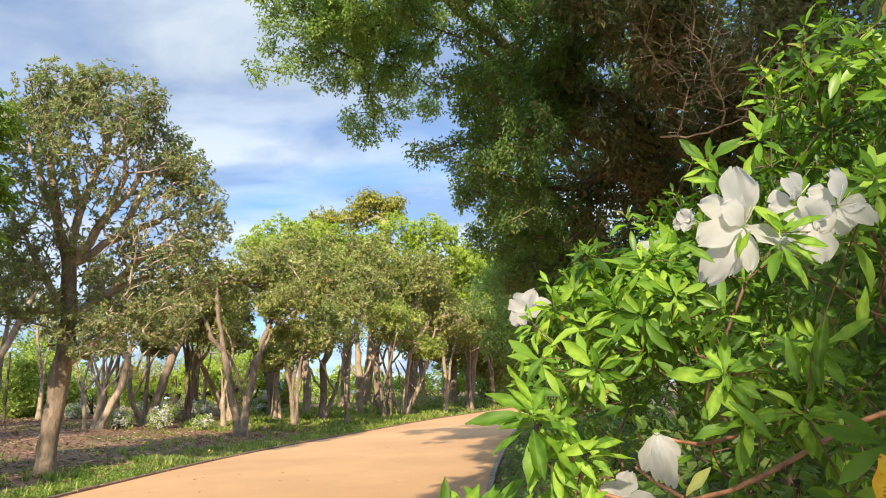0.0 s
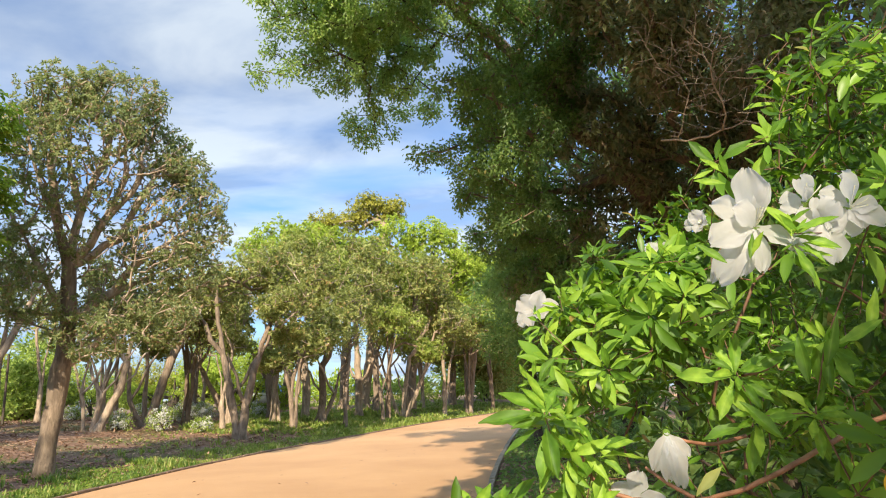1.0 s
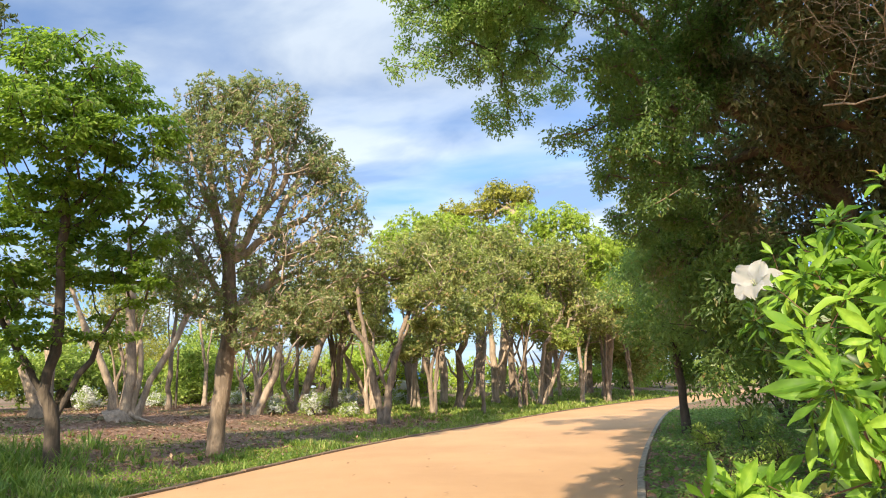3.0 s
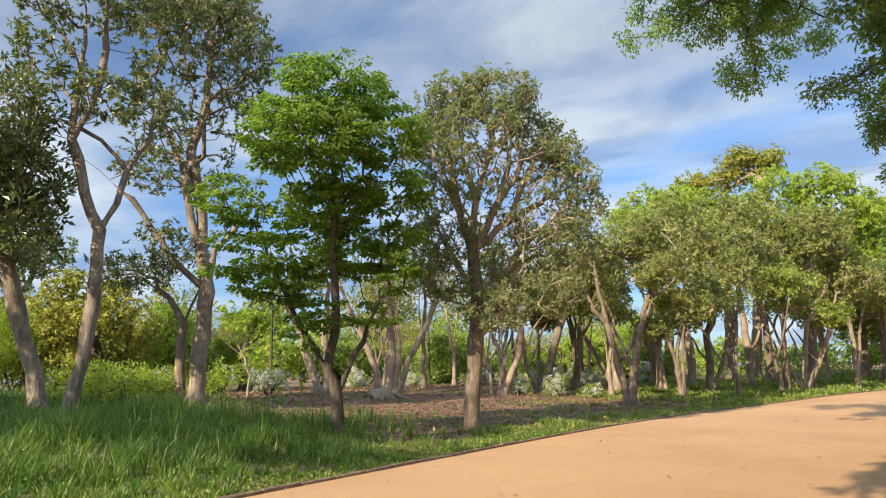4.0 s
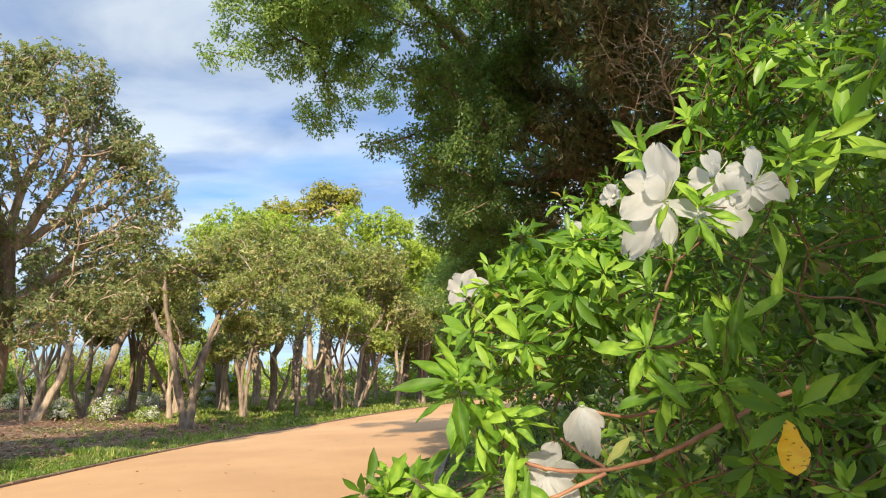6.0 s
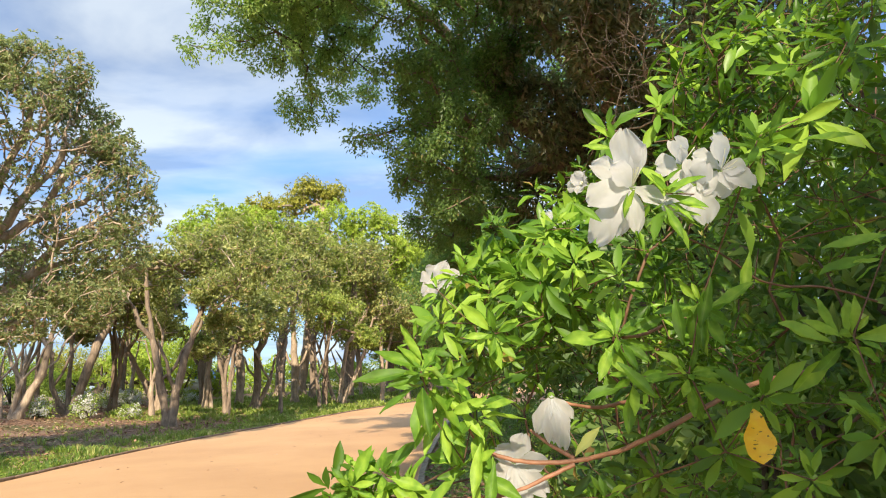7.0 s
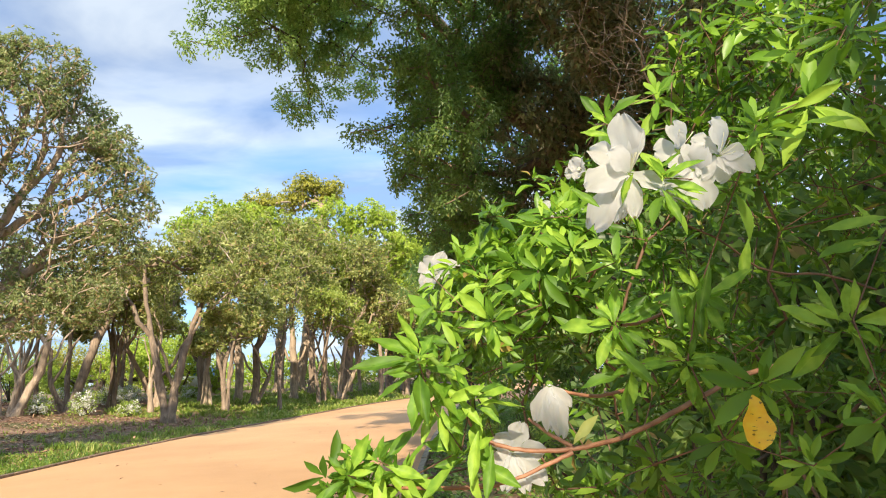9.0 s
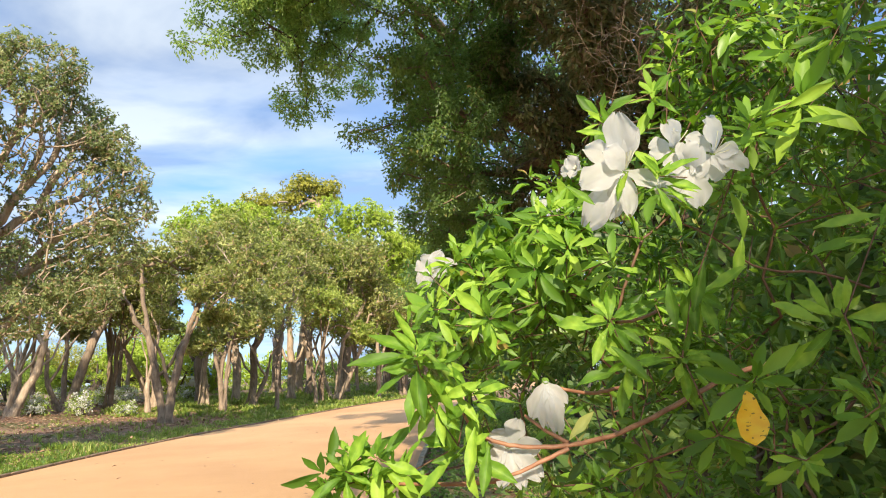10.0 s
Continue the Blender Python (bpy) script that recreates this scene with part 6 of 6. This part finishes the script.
# white-flowering bushes behind the meadow and the grove
for k, (x, y, w, h) in enumerate(((-10.4, 23.8, 0.55, 0.8), (-9.1, 24.4, 0.6, 0.8), (-8.0, 25.0, 0.5, 0.5), (-16.4, 17.07, 0.9, 1.1), (-18.17, 24.04, 0.9, 0.9), (-20.75, 16.03, 1.1, 1), (-9.96, 29.37, 0.9, 0.8), (-10.08, 31.43, 0.8, 0.8), (-12.06, 30.75, 0.8, 0.7), (-17.55, 28.07, 0.8, 0.7), (-8.41, 34.98, 0.8, 0.7), (-13.87, 27.8, 0.8, 0.7))):
    shrub((x, y), (w, h), LEAF_SHRUB, "small azalea bush covered with white blossom", 560 + k, name="white_azalea", group="white azaleas behind the meadow", length=0.09, spacing=0.3, per_tip=24, spots=0.95)


# ---- bare dead bough under the evergreens ----
def dead_bough():
    rng = np.random.default_rng(91)
    at = np.array(BOUGH[0][0])
    root = thing("dead_bough", at, "bare dry bough with a tangle of pale twigs", "branch", "")
    lines = [[np.array(p) - at for p in s] for s in BOUGH]
    balls = [(np.array(b[:3]) - at, (b[3],) * 3) for b in BOUGH_TWIGS]
    P, up, tips, ends = grow(rng, lines, in_lobes(rng, balls, 0.15), step=0.16, wander=0.42)
    chains = limbs(P, up, 0.012, 0.0024, ends, 3)
    part("limb", tubes(chains[:1], DEAD_TWIG, "limb", 8), root)
    tagged(part("twig_work", tubes(chains[1:], DEAD_TWIG, "twig_work", 4), root), kind="stuff")


BOUGH = [[(2.919, 7.998, 4.364), (3.234, 7.257, 4.172), (3.41, 6.506, 4.064), (3.595, 5.973, 3.921)], [(3.312, 6.999, 4.141), (2.966, 6.488, 4.591), (2.987, 6.032, 4.959)], [(3.41, 6.506, 4.064), (3.412, 5.977, 4.154), (3.421, 5.66, 4.279)]]
BOUGH_TWIGS = [(3.23, 6.359, 4.338, 0.42), (2.911, 6.482, 4.652, 0.42), (3.318, 5.976, 4.271, 0.4), (2.941, 6.195, 4.933, 0.35), (2.814, 7.077, 4.482, 0.4), (2.593, 6.64, 5.065, 0.4)]
dead_bough()


# ---- kerb, post, poles ----
CONCRETE = plain("weathered_kerb", (0.10, 0.068, 0.045), (0.27, 0.185, 0.12), 9.0, 0.9, 0.0, 0.5)
PALE_STONE = plain("mossy_kerb", (0.19, 0.15, 0.10), (0.43, 0.36, 0.265), 14.0, 0.9, 0.0, 0.6)
STEEL = plain("grey_green_steel", (0.05, 0.06, 0.05), (0.09, 0.10, 0.085), 30.0, 0.5)


def kerb(name, line, side, y0, y1, label, stone):
    """A row of low kerb stones, each its own piece."""
    root = thing(name, (0, 0, 0), label, "kerb", kind="structure")
    shapes = []
    for s in range(4):
        bm = box(bmesh.new(), (0.10, 0.592, 0.17), Matrix.Identity(4), 0.014)
        q = random.Random(s)
        for v in bm.verts:
            v.co += Vector((q.uniform(-1, 1), q.uniform(-1, 1), q.uniform(-1, 1))) * 0.0045
        shapes.append(with_mat(bm, stone, "kerb_stone"))
    y, k, q = y0, 0, random.Random(9)
    while y < y1:
        x = float(line(y))
        slope = (float(line(y + 0.3)) - float(line(y - 0.3))) / 0.6
        ob = part("kerb_stone", shapes[k % 4], root)
        ob.matrix_basis = pose(x + side * 0.05, y, -0.035 + q.uniform(-0.008, 0.008), q.uniform(-0.6, 0.6), q.uniform(-2, 2), -math.degrees(math.atan(slope)))
        y += 0.6 * math.cos(math.atan(slope))
        k += 1


kerb("kerb", kerb_at, -1, -14.0, 60.0, "low weathered kerb stones along the grass edge", CONCRETE)
kerb("kerb", edge_at, 1, -14.0, 48.0, "low weathered kerb stones along the planted edge", PALE_STONE)


def pole(at, h, r):
    root = thing("pole", (*at, float(ground_z(*at)) - 0.1), "slim dark wooden pole among the bushes", "pole")
    part("shaft", tubes([([(0, 0, 0), (0, 0, h * 0.5), (0, 0, h)], [r, r * 0.92, r * 0.85])], BARK_DARK, "shaft", 10), root)
    part("cap", tubes([([(0, 0, h - 0.02), (0, 0, h + 0.03), (0, 0, h + 0.05)], [r, r * 0.95, 0.004])], STEEL, "cap", 10), root)


pole((-18.06, 18.94), 3.2, 0.05)
pole((-15.4, 25.85), 2.6, 0.045)
pole((-14.31, 30.9), 3.0, 0.05)


# ---- parked car glimpsed between the trunks ----
def parked_car(at, turn):
    paint = plain("white_car_paint", (0.62, 0.66, 0.70), (0.72, 0.75, 0.78), 2.0, 0.25, 0.0, 0.0)
    glass = plain("dark_car_glass", (0.10, 0.22, 0.36), (0.14, 0.28, 0.42), 2.0, 0.08, 0.0, 0.0)
    rubber = plain("tyre_rubber", (0.015, 0.015, 0.016), (0.03, 0.03, 0.03), 30.0, 0.8)
    root = thing("parked_car", (*at, float(ground_z(*at))), "pale parked car beyond the grove", "car")
    root.rotation_euler = (0, 0, radians(turn))
    bm = bmesh.new()
    side = [(-2.1, 0.35), (-2.15, 0.75), (-1.9, 0.92), (-0.95, 0.98), (1.55, 0.98), (2.05, 0.85), (2.1, 0.35)]
    rows = [[bm.verts.new((x, w, z)) for x, z in side] for w in (-0.82, 0.82)]
    for a in range(len(side)):
        b = (a + 1) % len(side)
        bm.faces.new((rows[0][a], rows[0][b], rows[1][b], rows[1][a]))
    bm.faces.new(rows[0][::-1])
    bm.faces.new(rows[1])
    bmesh.ops.bevel(bm, geom=bm.edges[:], offset=0.06, segments=2, affect="EDGES")
    part("body", with_mat(bm, paint, "body", True), root)
    bm = bmesh.new()
    low, top = [(-1.05, 0.97), (1.7, 0.97)], [(-0.45, 1.45), (1.25, 1.45)]
    q = [[bm.verts.new((x, w * s, z)) for x, z in row for s in (-1, 1)] for row, w in ((low, 0.76), (top, 0.6))]
    for a, b in ((0, 1), (1, 3), (3, 2), (2, 0)):
        bm.faces.new((q[0][a], q[0][b], q[1][b], q[1][a]))
    bmesh.ops.recalc_face_normals(bm, faces=bm.faces[:])
    part("windows", with_mat(bm, glass, "windows"), root)
    part("roof", with_mat(box(bmesh.new(), (1.75, 1.22, 0.05), pose(0.4, 0, 1.465), 0.02), paint, "roof", True), root)
    for x in (-1.35, 1.35):
        for w in (-0.78, 0.78):
            bm = bmesh.new()
            bmesh.ops.create_cone(bm, cap_ends=True, segments=20, radius1=0.31, radius2=0.31, depth=0.2, matrix=pose(x, w, 0.31, 90))
            part("wheel", with_mat(bm, rubber, "wheel", False), root)


parked_car((-9.81, 42.89), 80)


# ---- grass, weeds, fallen leaves ----
def soft_noise(x, y, s):
    return np.array([noise.noise((a * s, b * s, 3.7)) for a, b in zip(x, y)])


def grassy(x, y):
    """How thick the grass stands: verge, meadow, bare earth under the grove."""
    d = kerb_at(y) - x
    n = soft_noise(x, y, 0.45) + 0.6 * soft_noise(x, y, 1.9)
    verge = np.clip((1.6 + 0.045 * np.clip(y - 12, 0, 22) + 0.9 * n - d) * 1.4, 0, 1)
    meadow = np.clip((13.0 + 0.05 * (x + 8) + 2.4 * n - y) * 0.25, 0, 1)
    beyond = np.clip((y - 24 + 3 * n) * 0.3, 0, 0.95) * (d < 9 + 4 * n)
    back = np.where(d > 9, 0.25, 0.12)
    return np.maximum.reduce([verge, meadow, beyond, back]) * (d > 0.12), verge, meadow


def lawn(name, n, box_, size, seed, label, wide, mat, broad=False):
    rng = np.random.default_rng(seed)
    x, y = rng.uniform(box_[0], box_[1], n), rng.uniform(box_[2], box_[3], n)
    g, verge, meadow = grassy(x, y)
    ok = rng.uniform(0, 1, n) < g * np.where(kerb_at(y) - x < 0.3, 0.7, 1.0) * np.clip(0.95 + soft_noise(x, y + 3, 2.9), 0.4, 1)
    x, y, verge, meadow = x[ok], y[ok], verge[ok], meadow[ok]
    n = len(x)
    d = kerb_at(y) - x
    tall = size * (0.35 + 0.65 * np.clip(meadow * (d - 0.8) / 1.6, 0, 1)) * rng.uniform(0.5, 1.25, n) * np.clip(0.7 + 1.0 * soft_noise(x, y, 0.7) + 0.8 * soft_noise(x + 9, y, 2.3), 0.25, 1.5)
    pos = np.stack([x, y, ground_z(x, y) - 0.01], 1)
    axis = np.stack([rng.normal(0, 0.35, n) + 1.1 * soft_noise(x, y + 5, 1.6), rng.normal(0, 0.35, n) + 1.1 * soft_noise(x + 5, y, 1.6), np.ones(n)], 1)
    upv = np.stack([rng.normal(0, 1, n), rng.normal(0, 1, n), np.zeros(n)], 1)
    if broad:
        axis[:, 2] = rng.uniform(0.1, 0.7, n)
        pos[:, 2] += rng.uniform(0, 0.8, n) * tall
        tall = rng.uniform(0.03, 0.065, n)
    v, f = leaf_blades(pos, axis, upv, tall, tall * wide, 0.2, 0.12 if broad else 0.02)
    tagged(new(name, quick_mesh(name, v, f, mat)), label, "grass", kind="stuff")


def tufts(name, n, box_, size, seed, label, blades=11, wide=0.009, mat=GRASS, reach=99.0):
    """Grass in tufts of long arching blades, taller out in the meadow."""
    rng = np.random.default_rng(seed)
    x, y = rng.uniform(box_[0], box_[1], n), rng.uniform(box_[2], box_[3], n)
    g, verge, meadow = grassy(x, y)
    ok = (rng.uniform(0, 1, n) < g * np.clip(1.0 + 0.9 * soft_noise(x, y + 3, 1.3), 0.25, 1)) & (kerb_at(y) - x < reach * (1 + 0.8 * soft_noise(x, y, 1.1)))
    x, y, meadow = x[ok], y[ok], meadow[ok]
    d = kerb_at(y) - x
    h = size * (0.36 + 0.64 * np.clip(meadow * (d - 0.7) / 1.5, 0, 1)) * np.clip(0.8 + 1.0 * soft_noise(x, y, 0.8) + 0.5 * soft_noise(x + 9, y, 2.3), 0.3, 1.5) * rng.uniform(0.7, 1.2, len(x))
    hub = np.repeat(np.stack([x, y, ground_z(x, y) - 0.01], 1), blades, 0)
    k = len(hub)
    L = np.repeat(h, blades) * rng.uniform(0.5, 1.25, k)
    turn = rng.uniform(0, 6.283, k)
    out = np.stack([np.cos(turn), np.sin(turn), np.zeros(k)], 1)
    side = np.stack([-np.sin(turn), np.cos(turn), np.zeros(k)], 1)
    hub = hub + out * rng.uniform(0, 0.06, k)[:, None]
    lean, bow = rng.uniform(0.05, 0.45, k), rng.uniform(0.05, 0.55, k)
    w = wide * rng.uniform(0.6, 1.4, k)
    rows = []
    for t, f in ((0.0, 0.85), (0.55, 0.95), (1.0, 0.08)):
        mid = hub + out * (L * (lean * t + bow * t * t))[:, None] + np.array([0, 0, 1.0]) * (L * (t - 0.45 * bow * t ** 3))[:, None]
        rows += [mid + side * (w * f)[:, None], mid - side * (w * f)[:, None]]
    v = np.stack(rows, 1).reshape(-1, 3)
    b = np.arange(k)[:, None] * 6
    f = np.concatenate([b + np.array([[r, r + 1, r + 3, r + 2]]) for r in (0, 2)])
    tagged(new(name, quick_mesh(name, v, f, mat)), label, "grass", kind="stuff")


tufts("meadow_grass", 8600, (-23, -4.8, 3.5, 16), 0.45, 21, "tall lush meadow grass beside the kerb", 10)
tufts("verge_grass", 12000, (-9, 4, 13, 38), 0.42, 23, "short sunlit grass along the kerb", 8, 0.011, VERGE)
tufts("kerbside_grass", 5200, (-8.2, -5.3, 3.5, 14), 0.26, 27, "low yellow-green grass fringe at the kerb", 8, 0.008, VERGE, 0.9)
lawn("meadow_weeds", 90000, (-24, -4.5, 3.5, 15), 0.40, 22, "broad-leaved green weeds among the grass", 0.5, WEED, True)
lawn("verge_weeds", 45000, (-9, 4, 14, 38), 0.32, 26, "low leafy weeds along the path", 0.5, VERGE, True)
tufts("far_grass", 12000, (-9, 11, 24, 62), 0.62, 25, "sunlit grass on the bank where the path bends", 5, 0.036, VERGE)
lawn("grove_grass", 90000, (-34, 12, 12, 62), 0.4, 24, "rough grass beneath the distant trees", 0.12, GRASS)


def ground_cover():
    rng = np.random.default_rng(41)
    n = 62000
    x, y = rng.uniform(-1.5, 9, n), rng.uniform(-6, 32, n)
    keep = (x > edge_at(y) + 0.16) & (soft_noise(x, y, 0.7) > -0.45)
    x, y = x[keep], y[keep]
    n = len(x)
    h = 0.28 * (0.6 + 0.8 * soft_noise(x, y, 0.5)) * np.clip((x - edge_at(y)) * 1.5, 0.15, 1)
    pos = np.stack([x, y, ground_z(x, y) + np.abs(rng.normal(0, 0.5, n)) * h], 1)
    axis = rng.normal(0, 1, (n, 3)) * [1, 1, 0.4]
    L = rng.uniform(0.06, 0.13, n)
    v, f = leaf_blades(pos, axis, rng.normal(0, 0.5, (n, 3)) + [0, -0.2, 1], L, L * 0.55)
    tagged(new("ground_cover", quick_mesh("ground_cover", v, f, LEAF_ROOF)), "low dark green ground cover under the evergreens", "ground cover", kind="stuff")


ground_cover()


def litter(name, n, box_, seed, label, where, size=0.06):
    rng = np.random.default_rng(seed)
    x, y = rng.uniform(box_[0], box_[1], n), rng.uniform(box_[2], box_[3], n)
    ok = where(rng, x, y)
    x, y = x[ok], y[ok]
    n = len(x)
    z = np.maximum(ground_z(x, y), np.where((x > kerb_at(y)) & (x < edge_at(y)), 0.05, -1)) + 0.012
    axis = np.stack([rng.normal(0, 1, n), rng.normal(0, 1, n), rng.normal(0, 0.12, n)], 1)
    L = size * rng.uniform(0.6, 1.4, n)
    v, f = leaf_blades(np.stack([x, y, z], 1), axis, np.tile([0, 0, 1.0], (n, 1)) + rng.normal(0, 0.15, (n, 3)), L, L * 0.45, 0.25, -0.1)
    tagged(new(name, quick_mesh(name, v, f, LITTER)), label, "leaf litter", kind="stuff")


litter("leaf_litter", 42000, (-22, -4, 11, 34), 31, "dry brown leaves scattered over the bare earth", lambda r, x, y: (kerb_at(y) - x > 0.3) & (r.uniform(0, 1, len(x)) < 0.9), 0.105)
litter("path_leaves", 7000, (-6.5, 2, 5, 30), 32, "few fallen leaves on the sandy path", lambda r, x, y: (x > kerb_at(y) + 0.05) & (x < edge_at(y) - 0.05) & (r.uniform(0, 1, len(x)) < 0.03 + 0.25 * np.exp(-(x - kerb_at(y)) * 5)), 0.07)
litter("kerb_leaves", 60000, (-8.5, 1, 3, 34), 34, "dry yellowish leaves caught along the kerb", lambda r, x, y: (np.abs(kerb_at(y) - x - 0.22) < 0.34 * (1 + 0.8 * soft_noise(x, y, 0.9))) & (np.abs(kerb_at(y) - x - 0.05) > 0.07) & (r.uniform(0, 1, len(x)) < np.where(kerb_at(y) > x, 0.9, 0.25)), 0.05)
litter("bed_leaves", 18000, (-1, 7, -10, 22), 33, "dry leaves under the evergreens", lambda r, x, y: x > edge_at(y) + 0.12, 0.07)
